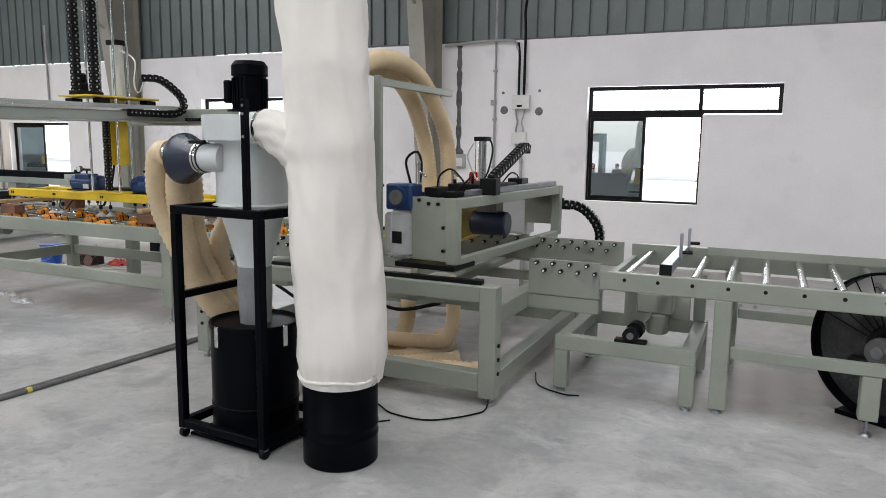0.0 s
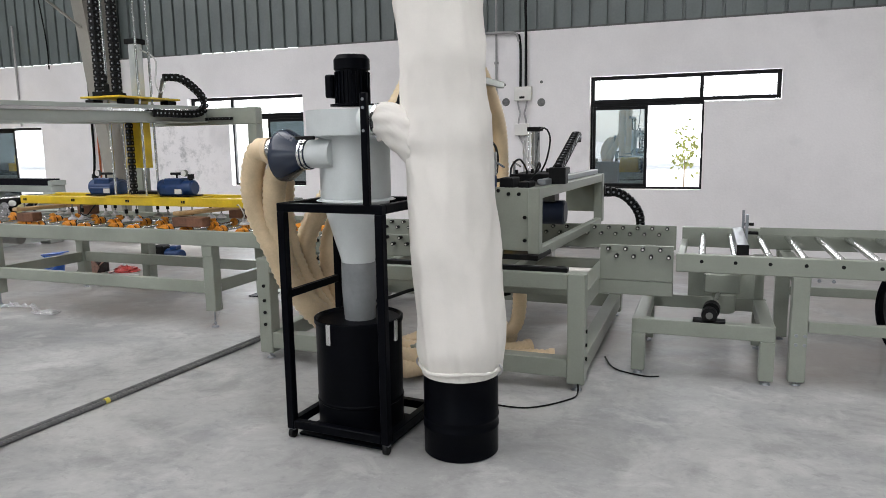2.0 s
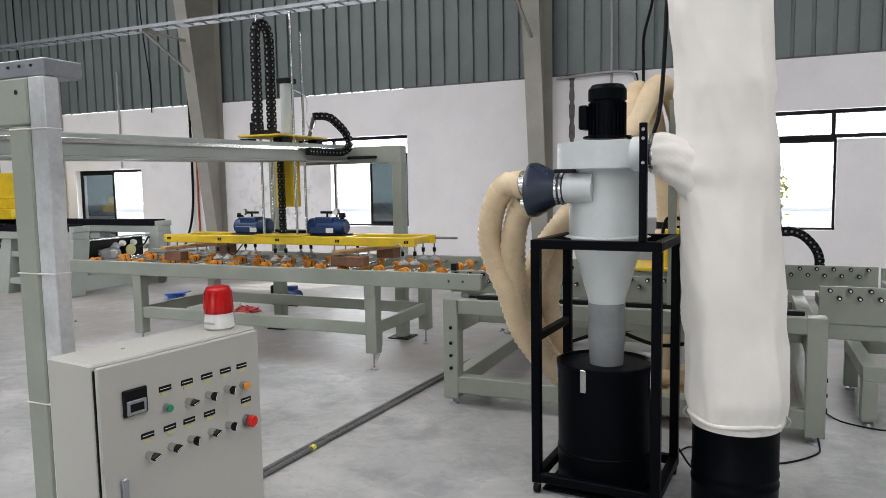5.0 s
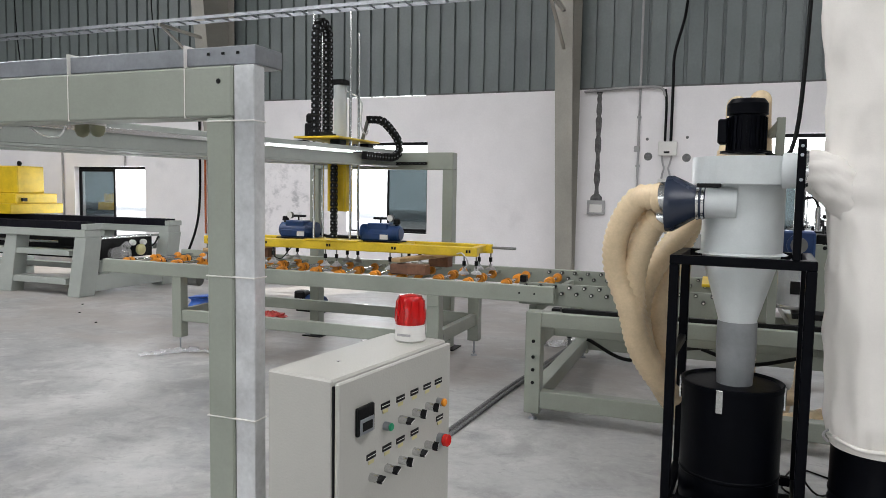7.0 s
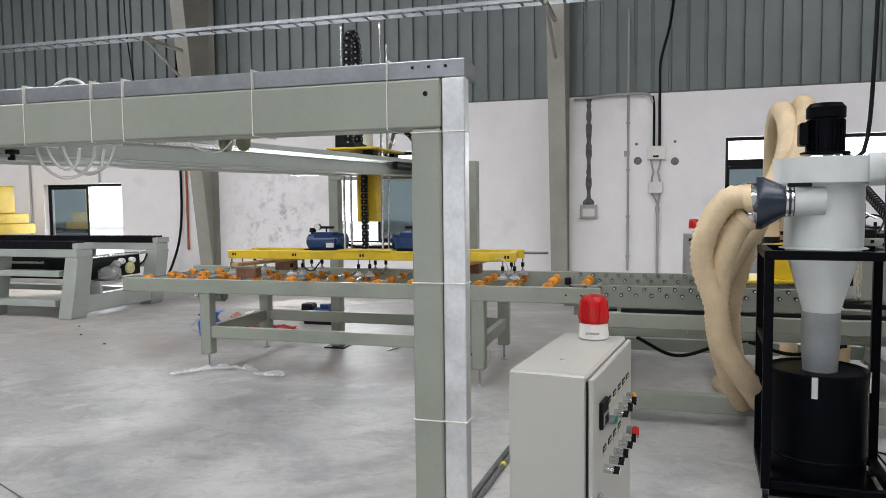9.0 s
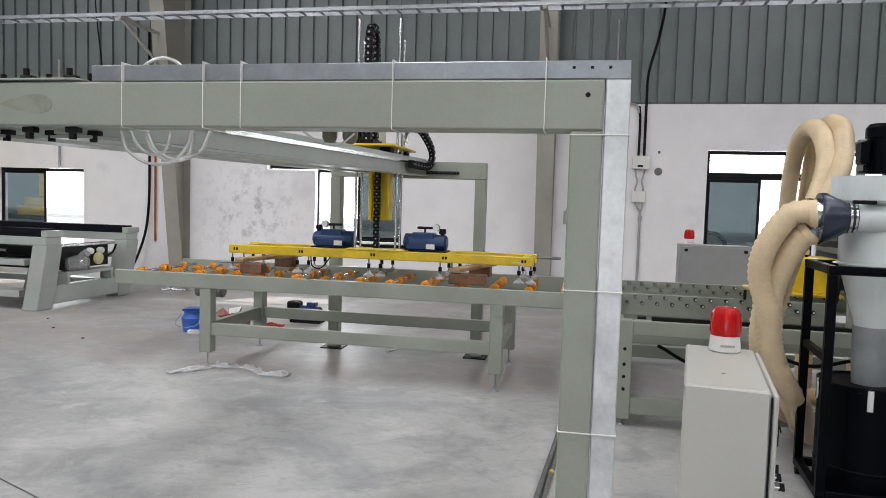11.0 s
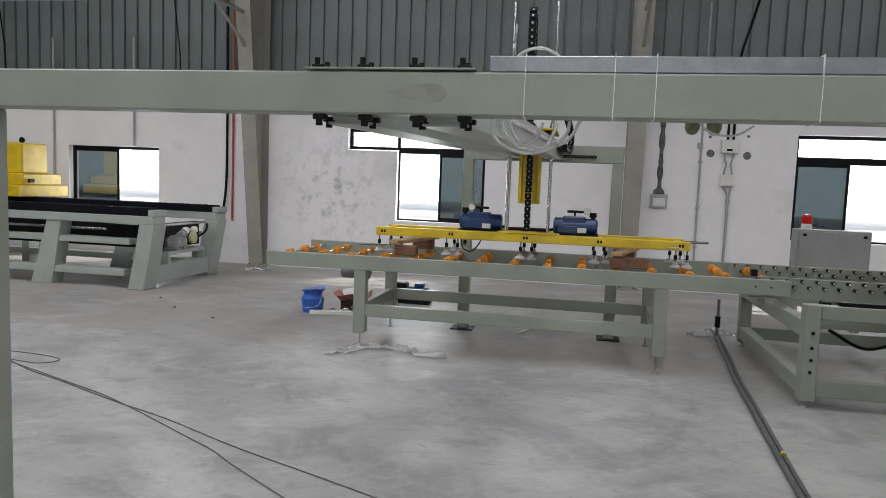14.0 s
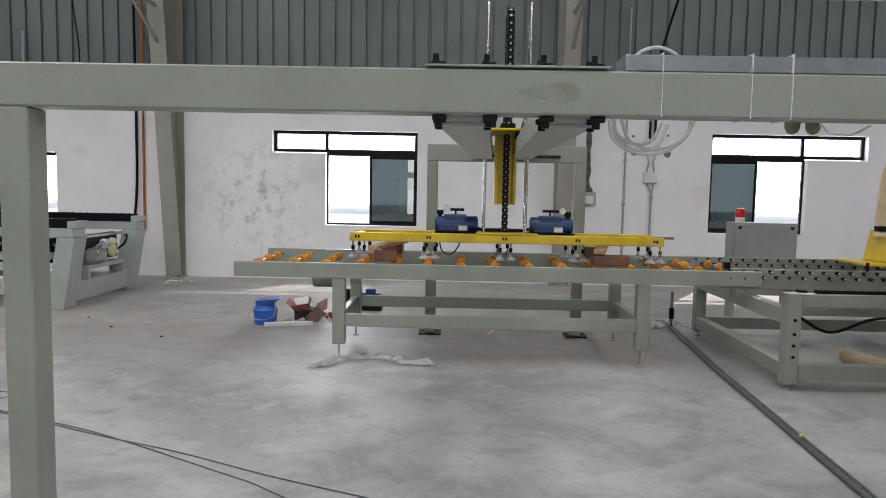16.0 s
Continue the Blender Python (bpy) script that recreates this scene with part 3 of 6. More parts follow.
# ---- vacuum lifter on the overhead gantry ----
def lifter():
    L = thing("vacuum_lifter", (-5.85, 4.95, 1.05), "yellow vacuum lifting beam with suction cups and blue pumps", "vacuum lifter")
    x0, x1, z = -7.27, -4.42, 1.03
    ya, yb = 4.74, 5.16
    for y in (ya, yb):
        part("beam", boxes((x0, x1, y, y + 0.06, z, z + 0.08), bev=0.006), YELLOW, L)
    for x in (-7.2, -6.5, -5.85, -5.2, -4.5):
        part("cross_bar", boxes((x - 0.03, x + 0.03, ya + 0.06, yb, z + 0.01, z + 0.07), bev=0.004), YELLOW, L)
    part("deck_plate", boxes((-6.12, -5.56, ya - 0.01, yb + 0.07, z + 0.08, z + 0.092), bev=0.003), YELLOW, L)
    for y in (ya + 0.03, yb + 0.03):
        for x in (-7.2, -6.55, -5.86, -5.2, -4.5):
            part("label_spot", boxes((x - 0.02, x - 0.004, y - 0.034, y - 0.03, z + 0.03, z + 0.055), (x + 0.006, x + 0.022, y - 0.034, y - 0.03, z + 0.03, z + 0.055), bev=0), RUBBER, L)
            for dx in (-0.04, 0.06):
                yy = y + dx * 0.3
                r = part("cup_rod", cyl((x + dx, yy, 0.905), (x + dx, yy, z), 0.007, n=8), DULLSTEEL, L)
                part("spring", cyl((x + dx, yy, 0.95), (x + dx, yy, 0.99), 0.016, n=10), RUBBER, r)
                part("suction_cup", rings([((x + dx, yy, 0.877), 0.048, (0, 0, 1)), ((x + dx, yy, 0.889), 0.046, (0, 0, 1)), ((x + dx, yy, 0.908), 0.02, (0, 0, 1)), ((x + dx, yy, 0.925), 0.016, (0, 0, 1))], 14), CONDUIT, r, "grey rubber suction cup", 40)
    part("end_rod", cyl((-4.46, 5.19, z + 0.05), (-4.2, 5.19, z + 0.05), 0.012, n=8), DULLSTEEL, L)
    # hanging mast
    mx, my = -5.86, 4.86
    part("mast", boxes((mx - 0.1, mx - 0.07, my + 0.03, my + 0.15, 1.38, 2.02), (mx + 0.07, mx + 0.1, my + 0.03, my + 0.15, 1.38, 2.02), (mx - 0.07, mx + 0.07, my + 0.08, my + 0.12, 1.38, 2.02), bev=0.004), YELLOW, L, "yellow lifting mast")
    chain("drag_chain", [(mx, my - 0.02, 1.13), (mx, my - 0.02, 1.6), (mx, my - 0.02, 2.02)], 0.055, 0.05, L, pitch=0.045)
    ux = mx - 0.01
    chain("drag_chain", [(ux, 4.74, 2.06), (ux, 4.74, 2.5), (ux, 4.74, 2.92), (ux, 4.71, 3.02), (ux, 4.64, 3.06), (ux, 4.57, 3.02), (ux, 4.54, 2.92), (ux, 4.54, 2.5), (ux, 4.54, 2.06)], 0.075, 0.065, L, side=(1, 0, 0), pitch=0.05)
    part("chain_foot", boxes((ux - 0.06, ux + 0.06, 4.5, 4.79, 2.05, 2.09), bev=0.004), RUBBER, L)
    for dx in (-0.19, 0.19):
        for dy in (-0.06, 0.1):
            part("guide_rod", cyl((mx + dx, my + dy, 1.11), (mx + dx, my + dy, 3.12 - dy), 0.012, n=10), STEEL, L, "", 40)
    part("air_cylinder", cyl((mx - 0.06, my + 0.2, 2.05), (mx - 0.06, my + 0.2, 2.57), 0.062, n=20, bev=0.004), PALEPAINT, L, "pale grey air cylinder", 40)
    part("cylinder_cap", boxes((mx - 0.13, mx + 0.01, my + 0.13, my + 0.27, 2.57, 2.62), bev=0.005), RUBBER, L)
    # carriage plate on the rails
    for bx in (-6.12, -5.74):
        for by in (4.64, 5.2):
            part("slide_block", boxes((bx - 0.05, bx + 0.05, by, by + 0.12, 1.975, 2.03), bev=0.004), RUBBER, L)
    part("carriage_plate", boxes((-6.08, -5.62, 4.5, 5.3, 2.032, 2.05), bev=0.004), YELLOW, L)
    part("servo_motor", join(boxes((-6.07, -5.97, 4.66, 4.76, 2.05, 2.18), bev=0.01), boxes((-6.065, -5.975, 4.665, 4.755, 2.18, 2.27), bev=0.02)), RUBBER, L)
    chain("drag_chain", [(-5.66, 5.12, 2.25), (-5.58, 5.26, 2.25), (-5.54, 5.4, 2.17), (-5.51, 5.5, 2.07), (-5.51, 5.52, 1.97), (-5.53, 5.42, 1.91), (-5.55, 5.25, 1.9), (-5.56, 4.85, 1.9)], 0.07, 0.055, L, side=(1, 0, 0), pitch=0.05)
    part("chain_arm", bar((-5.72, 5.12, 2.04), (-5.66, 5.12, 2.24), 0.04, 0.02, 0.002), DULLSTEEL, L)
    chain("cable_comb", [(-5.95, 5.622, 1.86), (-5.6, 5.622, 1.86), (-5.25, 5.622, 1.86)], 0.03, 0.03, L, pitch=0.035)
    part("air_hose", tube([(mx - 0.0, my + 0.2, 2.52), (mx + 0.14, my + 0.24, 2.42), (mx + 0.16, my + 0.2, 2.2), (mx + 0.22, my + 0.2, 2.1), (mx + 0.2, my + 0.3, 2.24)], 0.008, 8), WHITETUBE, L)
    # pumps
    for px_ in (-6.3, -5.42):
        q = -1 if px_ < -6 else 1  # the filter stands at the outer end
        p = part("vacuum_pump", join(join(cyl((px_ - 0.2, 4.95, 1.19), (px_ + 0.2, 4.95, 1.19), 0.074, n=24, bev=0.016), boxes((px_ - 0.17, px_ + 0.11, 4.872, 5.028, 1.122, 1.2), bev=0.012)), boxes((px_ - 0.12, px_ + 0.09, 4.885, 5.015, 1.2, 1.282), bev=0.01)), BLUE, L, "dark blue vacuum pump", 35)
        part("exhaust_filter", rings([((px_ + q * 0.155, 4.95, 1.25), 0.02, (0, 0, 1)), ((px_ + q * 0.155, 4.95, 1.275), 0.02, (0, 0, 1)), ((px_ + q * 0.155, 4.95, 1.278), 0.034, (0, 0, 1)), ((px_ + q * 0.155, 4.95, 1.32), 0.03, (0, 0, 1))], 14), RUBBER, p, "black exhaust filter", 40)
        for k in range(8):
            part("cooling_fin", cyl((px_ - q * (0.1 + k * 0.012), 4.95, 1.19), (px_ - q * (0.106 + k * 0.012), 4.95, 1.19), 0.08, n=20), BLUE, p)
        part("carry_handle", join(cyl((px_ - 0.08, 4.95, 1.325), (px_ + 0.07, 4.95, 1.325), 0.012, n=8), cyl((px_ - 0.01, 4.95, 1.27), (px_ - 0.01, 4.95, 1.32), 0.009, n=8)), RUBBER, p)
        g = part("gauge", cyl((px_ - 0.09 if px_ < -6 else px_ + 0.1, 4.915, 1.33), (px_ - 0.09 if px_ < -6 else px_ + 0.1, 4.94, 1.33), 0.03, n=18), WHITEPLASTIC, p, "round dial gauge", 40)
        part("bezel", rings([((px_ - 0.09 if px_ < -6 else px_ + 0.1, 4.912, 1.33), 0.03, (0, 1, 0)), ((px_ - 0.09 if px_ < -6 else px_ + 0.1, 4.945, 1.33), 0.033, (0, 1, 0))], 18, cap=False), DULLSTEEL, g)
        part("foot_plate", boxes((px_ - 0.2, px_ + 0.21, 4.85, 5.05, 1.11, 1.122), bev=0.002), RUBBER, p)
        part("name_plate", boxes((px_ + 0.02, px_ + 0.1, 4.868, 4.872, 1.135, 1.18), bev=0), WHITEPLASTIC, p)
    part("manifold_block", boxes((mx - 0.17, mx + 0.2, 4.98, 5.1, 1.11, 1.15), bev=0.006), RUBBER, L)
    for e in (-1, 1):
        part("air_hose", tube([(mx + e * 0.16, 5.04, 1.13), (mx + e * 0.24, 5.02, 1.15), (mx + e * 0.32, 4.98, 1.19)], 0.014, 8), RUBBER, L)
    part("air_hose", tube([(-6.45, 4.74, 1.03), (-6.42, 4.7, 0.95), (-6.34, 4.7, 0.93), (-6.28, 4.72, 1.0), (-6.27, 4.75, 1.03)], 0.006, 6), RUBBER, L)
    part("air_hose", tube([(-4.6, 4.74, 1.05), (-4.52, 4.66, 1.06), (-4.47, 4.66, 0.98), (-4.52, 4.7, 0.93)], 0.006, 6), WHITETUBE, L)
    return L


lifter()


def timber(name, b, material, rz, label):
    """A loose block at the centre of b, turned by rz degrees."""
    x0, x1, y0, y1, z0, z1 = b
    ob = part(name, boxes(((x0 - x1) / 2, (x1 - x0) / 2, (y0 - y1) / 2, (y1 - y0) / 2, 0, z1 - z0), bev=0.006), material)
    ob.matrix_world = pose((x0 + x1) / 2, (y0 + y1) / 2, z0, 0, 0, rz)
    return tagged(ob, label, "timber block", "packing timbers")


TOP = 0.876
for bx, lb in ((-6.92, "square brown timber packing block on the rollers"), (-4.95, "long brown timber packing block on the rollers")):
    w = 0.1 if bx < -6 else 0.16
    timber("timber_block", (bx - w, bx + w, 4.48, 4.6, TOP, TOP + 0.085), BROWNWOOD, 3, lb)
    timber("timber_block", (bx - 0.1, bx + 0.1, 5.2, 5.32, TOP, TOP + 0.1), BROWNWOOD, -4, "brown timber packing block on the rollers")
    timber("timber_batten", (bx - 0.05, bx + 0.05, 4.46, 5.34, TOP + 0.1, TOP + 0.135), WOOD, -14, "pale sawn timber batten resting on blocks")


# ---- overhead gantry ----
def gantry():
    G = thing("overhead_gantry", (-5.9, 0.9, 0), "grey-green steel gantry of two portals and two rails", "gantry")
    ya, yb = 0.862, 0.982
    part("near_beam", boxes((-7.95, -3.95, ya, yb, 1.787, 1.942), bev=0.006), GREY, G)
    part("near_leg", boxes((-7.95, -7.84, ya, yb, 0.012, 1.785), bev=0.006), GREY, G)
    part("near_leg", boxes((-4.05, -3.95, ya, yb, 0.012, 1.785), bev=0.006), GREY, G)
    for x in (-7.895, -4.0):
        part("base_plate", boxes((x - 0.1, x + 0.1, ya - 0.04, yb + 0.04, 0, 0.012), bev=0.002), GREY, G)
    # galvanised cable duct along the beam and down the leg
    d = part("cable_duct", boxes((-5.73, -3.873, ya + 0.012, yb + 0.035, 1.945, 2.002), bev=0.003), GALV, G, "galvanised cable duct lying on the beam")
    for k in range(3):
        part("slot", boxes((-4.05 + 0.055 * k, -4.041 + 0.055 * k, ya + 0.008, ya + 0.012, 1.976, 1.984), bev=0), RUBBER, d)
    part("cable_duct", boxes((-3.947, -3.873, ya + 0.004, ya + 0.06, 0.0, 1.942), bev=0.003), GALVSHEEN, G, "galvanised cable duct down the leg")
    for x in (-5.6, -5.29, -5.15, -4.62, -4.13):
        part("cable_tie", boxes((x - 0.0014, x + 0.0014, ya - 0.002, yb + 0.04, 1.784, 2.01), bev=0.001), WHITEPLASTIC, G)
    for z in (1.772, 1.29, 0.84):
        part("cable_tie", boxes((-4.053, -3.87, ya - 0.003, ya + 0.063, z, z + 0.004), bev=0.001), WHITEPLASTIC, G)
    part("bolt_hole", cyl((-4.0, ya - 0.002, 1.895), (-4.0, ya + 0.02, 1.895), 0.008, n=10), RUBBER, G)
    part("oil_stain", prism([(-5.99 + 0.11 * math.cos(k / 20 * 6.283), 1.865 + (0.03 + 0.02 * math.cos(k / 20 * 6.283)) * math.sin(k / 20 * 6.283)) for k in range(20)], "y", ya - 0.0015, ya + 0.002), mat("brown_stain", (0.245, 0.252, 0.208), 0.5, var=0.12, scale=12, bump=0.0), G, "brownish stain on the beam")
    # clamped rail plate and clamps
    part("clamp_plate", boxes((-6.43, -5.78, ya - 0.004, yb + 0.06, 1.949, 1.957), bev=0.002), GREY, G)
    for x in (-6.38, -6.2, -6.0, -5.82):
        for y in (ya + 0.03, yb + 0.02):
            part("clamp_bolt", join(boxes((x - 0.03, x + 0.022, y - 0.015, y + 0.015, 1.955, 1.97), bev=0.003), cyl((x - 0.012, y, 1.97), (x - 0.012, y, 1.996), 0.011, n=8)), RUBBER, G)
            part("clamp_bolt", join(boxes((x - 0.022, x + 0.03, y - 0.015, y + 0.015, 1.765, 1.785), bev=0.003), cyl((x, y, 1.742), (x, y, 1.766), 0.014, n=8)), RUBBER, G)
    # longitudinal rails, a little out of square
    for xa, xb in ((-6.29, -6.04), (-5.91, -5.66)):
        part("rail", bar((xa, yb, 1.843), (xb, 5.64, 1.915), 0.15, 0.155, 0.006), GREY2, G, "pale grey painted rail beam")
        part("rail_flange", bar((xa, yb + 0.002, 1.76), (xb, 5.638, 1.832), 0.19, 0.012, 0.002), GREY2, G)
        part("linear_guide", bar((xa + 0.08, yb + 0.1, 1.87), (xb + 0.08, 5.6, 1.94), 0.03, 0.03, 0.002), STEEL, G)
    # far portal
    part("far_beam", boxes((-6.61, -4.98, 5.64, 5.76, 1.8, 1.97), bev=0.006), GREY, G)
    for x in (-6.61, -5.09):
        part("far_leg", boxes((x, x + 0.11, 5.64, 5.76, 0.012, 1.8), bev=0.006), GREY, G)
        part("base_plate", boxes((x - 0.06, x + 0.17, 5.58, 5.82, 0, 0.012), bev=0.002), RUBBER, G)
    # looped air tubes and filter bowls
    for k, pts in enumerate((
            [(-5.67, 1.05, 1.98), (-5.64, 1.06, 2.04), (-5.57, 1.06, 2.065), (-5.5, 1.06, 2.04), (-5.46, 1.05, 1.98)],
            [(-5.74, 1.05, 1.79), (-5.72, 1.06, 1.72), (-5.63, 1.06, 1.67), (-5.52, 1.05, 1.68), (-5.45, 1.04, 1.74), (-5.44, 1.04, 1.79)],
            [(-5.68, 1.12, 1.8), (-5.64, 1.13, 1.72), (-5.55, 1.13, 1.69), (-5.45, 1.12, 1.72), (-5.4, 1.11, 1.8)],
            [(-5.72, 1.08, 1.8), (-5.7, 1.09, 1.745), (-5.64, 1.09, 1.705), (-5.57, 1.08, 1.72), (-5.54, 1.07, 1.79)],
            [(-5.7, 1.15, 1.8), (-5.69, 1.16, 1.74), (-5.62, 1.16, 1.69), (-5.53, 1.16, 1.7), (-5.49, 1.15, 1.79)],
            [(-4.98, 1.0, 1.79), (-4.93, 1.02, 1.755), (-4.85, 1.02, 1.75), (-4.79, 1.0, 1.785)])):
        part("air_tube", tube(pts, 0.0065 if k < 5 else 0.004, 8, 0.02), WHITETUBE, G, "milky looped air tube", 60)
    part("filter_bracket", boxes((-5.03, -4.83, 0.982, 1.275, 1.895, 1.903), bev=0.001), GALV, G)
    for x in (-4.97, -4.888):
        f = part("filter_unit", boxes((x - 0.032, x + 0.032, 1.2, 1.27, 1.85, 1.894), bev=0.004), RUBBER, G, "air filter with a clear bowl")
        part("bowl", rings([((x, 1.235, 1.85), 0.03, (0, 0, 1)), ((x, 1.235, 1.79), 0.029, (0, 0, 1)), ((x, 1.235, 1.772), 0.02, (0, 0, 1)), ((x, 1.235, 1.765), 0.006, (0, 0, 1))], 16), BOWL, f, "smoky olive bowl", 40)
    return G


gantry()


# ---- cyclone dust collector ----
def cyclone():
    C = thing("dust_collector", (-2.4, 2.8, 0), "black steel stand with pale grey cyclone, motor and black drum", "dust collector")
    x0, x1, ya, yb, zt = -2.76, -2.13, 2.53, 3.09, 1.29
    t = 0.045
    for x in (x0, x1 - t):
        for y in (ya, yb - t):
            part("post", boxes((x, x + t, y, y + t, 0.055, zt - t), bev=0.004), BLACK, C)
            c = part("castor", cyl((x + t / 2 - 0.012, y + t / 2, 0.028), (x + t / 2 + 0.012, y + t / 2, 0.028), 0.028, n=16), RUBBER, C, "small swivel castor", 40)
            part("fork", boxes((x + 0.004, x + t - 0.004, y + 0.008, y + t - 0.008, 0.045, 0.056), bev=0.002), GALV, c)
    for z in (0.06, zt - t):
        for y in (ya, yb - t):
            part("rail", boxes((x0 + (t if z < 1 else 0), x1 - (t if z < 1 else 0), y, y + t, z, z + t), bev=0.004), BLACK, C)
        for x in (x0, x1 - t):
            part("rail", boxes((x, x + t, ya + t, yb - t, z, z + t), bev=0.004), BLACK, C)
    part("rail", boxes((x0 + 0.005, x0 + 0.04, ya + t, yb - t, 0.78, 0.82), bev=0.004), BLACK, C)
    part("bracket_post", boxes((-2.235, -2.2, ya - 0.002, ya + 0.028, zt, 1.83), bev=0.003), BLACK, C)
    bolts(C, [(-2.217, ya - 0.002, z) for z in (1.76, 1.8, 1.65)], (0, -1, 0), 0.008, 0.004, GALV)
    cx, cy = -2.458, 2.835
    Z = (0, 0, 1)
    body = part("cyclone_body", rings([((cx, cy, 1.29), 0.215, Z), ((cx, cy, 1.3), 0.19, Z), ((cx, cy, 1.625), 0.19, Z)], 40), PALEPAINT, C, "pale grey enamelled cyclone barrel", 40)
    part("cone", rings([((cx, cy, 1.3), 0.188, Z), ((cx, cy, 0.96), 0.092, Z), ((cx, cy, 0.94), 0.09, Z)], 40, cap=False), PALEPAINT, C, "pale grey cyclone cone", 40)
    part("sleeve", rings([((cx, cy, 0.95), 0.094, Z), ((cx, cy, 0.8), 0.095, Z), ((cx, cy, 0.615), 0.084, Z)], 32), GREYSLEEVE, C, "grey rubber sleeve", 40)
    # fan housing: a scroll with a tangential outlet
    poly = []
    for k in range(34):
        a = math.pi * 2 * k / 40 - math.pi * 0.35
        r = 0.235 + 0.05 * k / 34
        poly.append((cx + r * math.cos(a + math.pi), cy + r * math.sin(a + math.pi)))
    h = part("fan_housing", prism(poly, "z", 1.632, 1.762, 0.004), PALEPAINT, C, "pale grey sheet-metal fan housing", 35)
    part("flange", cyl((cx, cy, 1.622), (cx, cy, 1.632), 0.225, n=40), PALEPAINT, h)
    part("outlet", cyl((cx + 0.17, 2.67, 1.695), (-2.185, 2.66, 1.695), 0.082, n=28), PALEPAINT, h, "round outlet spigot", 40)
    part("latch", boxes((cx - 0.2, cx - 0.09, ya + 0.05, ya + 0.075, 1.612, 1.632), bev=0.004), RUBBER, C)
    # motor
    m = part("motor", rings([((cx, cy, 1.795), 0.12, Z), ((cx, cy, 1.785), 0.12, Z), ((cx, cy, 1.790), 0.086, Z), ((cx, cy, 1.970), 0.086, Z), ((cx, cy, 1.973), 0.095, Z), ((cx, cy, 2.025), 0.095, Z), ((cx, cy, 2.048), 0.078, Z), ((cx, cy, 2.050), 0.03, Z)], 32), BLACK, C, "black electric motor standing upright", 35)
    for k in range(24):
        a = 2 * math.pi * k / 24
        part("cooling_fin", bar((cx + 0.085 * math.cos(a), cy + 0.085 * math.sin(a), 1.800), (cx + 0.085 * math.cos(a), cy + 0.085 * math.sin(a), 1.960), 0.018, 0.005, 0, None, up=(-math.sin(a), math.cos(a), 0.0)), BLACK, m)
    part("terminal_box", boxes((cx - 0.13, cx - 0.083, cy - 0.07, cy + 0.04, 1.830, 1.950), bev=0.008), BLACK, m)
    # inlet and three-way manifold
    iy = 2.67
    part("inlet", cyl((cx - 0.02, iy, 1.54), (-2.63, iy, 1.54), 0.074, n=28), PALEPAINT, C, "", 40)
    part("inlet_box", boxes((cx - 0.12, cx + 0.02, iy - 0.01, cy - 0.1, 1.47, 1.61), bev=0.01), PALEPAINT, C)
    mf = part("manifold", rings([((-2.62, iy, 1.54), 0.078, (-1, 0, 0)), ((-2.665, iy, 1.54), 0.081, (-1, 0, 0)), ((-2.77, iy, 1.532), 0.138, (-1, 0, 0)), ((-2.8, iy, 1.53), 0.138, (-1, 0, 0))], 24), NAVY, C, "dark three-way hose manifold", 35)
    for dx in (0, 0.024):
        part("hose_clip", rings([((-2.625 - dx, iy, 1.54), 0.083, (1, 0, 0)), ((-2.637 - dx, iy, 1.54), 0.085, (1, 0, 0))], 28), STEEL, mf, "", 50)
    for dy, dz in ((-0.06, 0.03), (0.06, 0.045), (0.0, -0.065)):
        part("hose_clip", rings([((-2.8, iy + dy, 1.53 + dz), 0.062, (1, 0, 0)), ((-2.84, iy + dy, 1.53 + dz), 0.066, (1, 0, 0))], 20), STEEL, mf, "", 50)
    # drum
    rows = [(0.062, 0.232), (0.07, 0.238), (0.22, 0.238), (0.225, 0.242), (0.235, 0.242), (0.24, 0.238), (0.62, 0.238), (0.622, 0.246), (0.645, 0.246), (0.647, 0.236), (0.632, 0.225), (0.632, 0.05)]
    d = part("drum", rings([((cx - 0.01, cy, z - 0.04 if z < 0.3 else z), r, Z) for z, r in rows], 48), BLACK, C, "black steel dust drum with lid", 35)
    for a in (-1.75, -0.1, 3.2):
        q = (cx - 0.01 + 0.245 * math.cos(a), cy + 0.245 * math.sin(a))
        part("toggle_latch", bar((q[0], q[1], 0.53), (q[0], q[1], 0.645), 0.03, 0.012, 0.003, up=(math.cos(a), math.sin(a), 0)), STEEL, d, "bright toggle latch")
    part("drum_tray", boxes((x0 + t, x1 - t, ya + t, yb - t, 0.008, 0.02), bev=0), BLACK, C)
    C.location, C.rotation_euler = (-2.371, 2.831, 0), (0, 0, radians(-4))
    return C


cyclone()


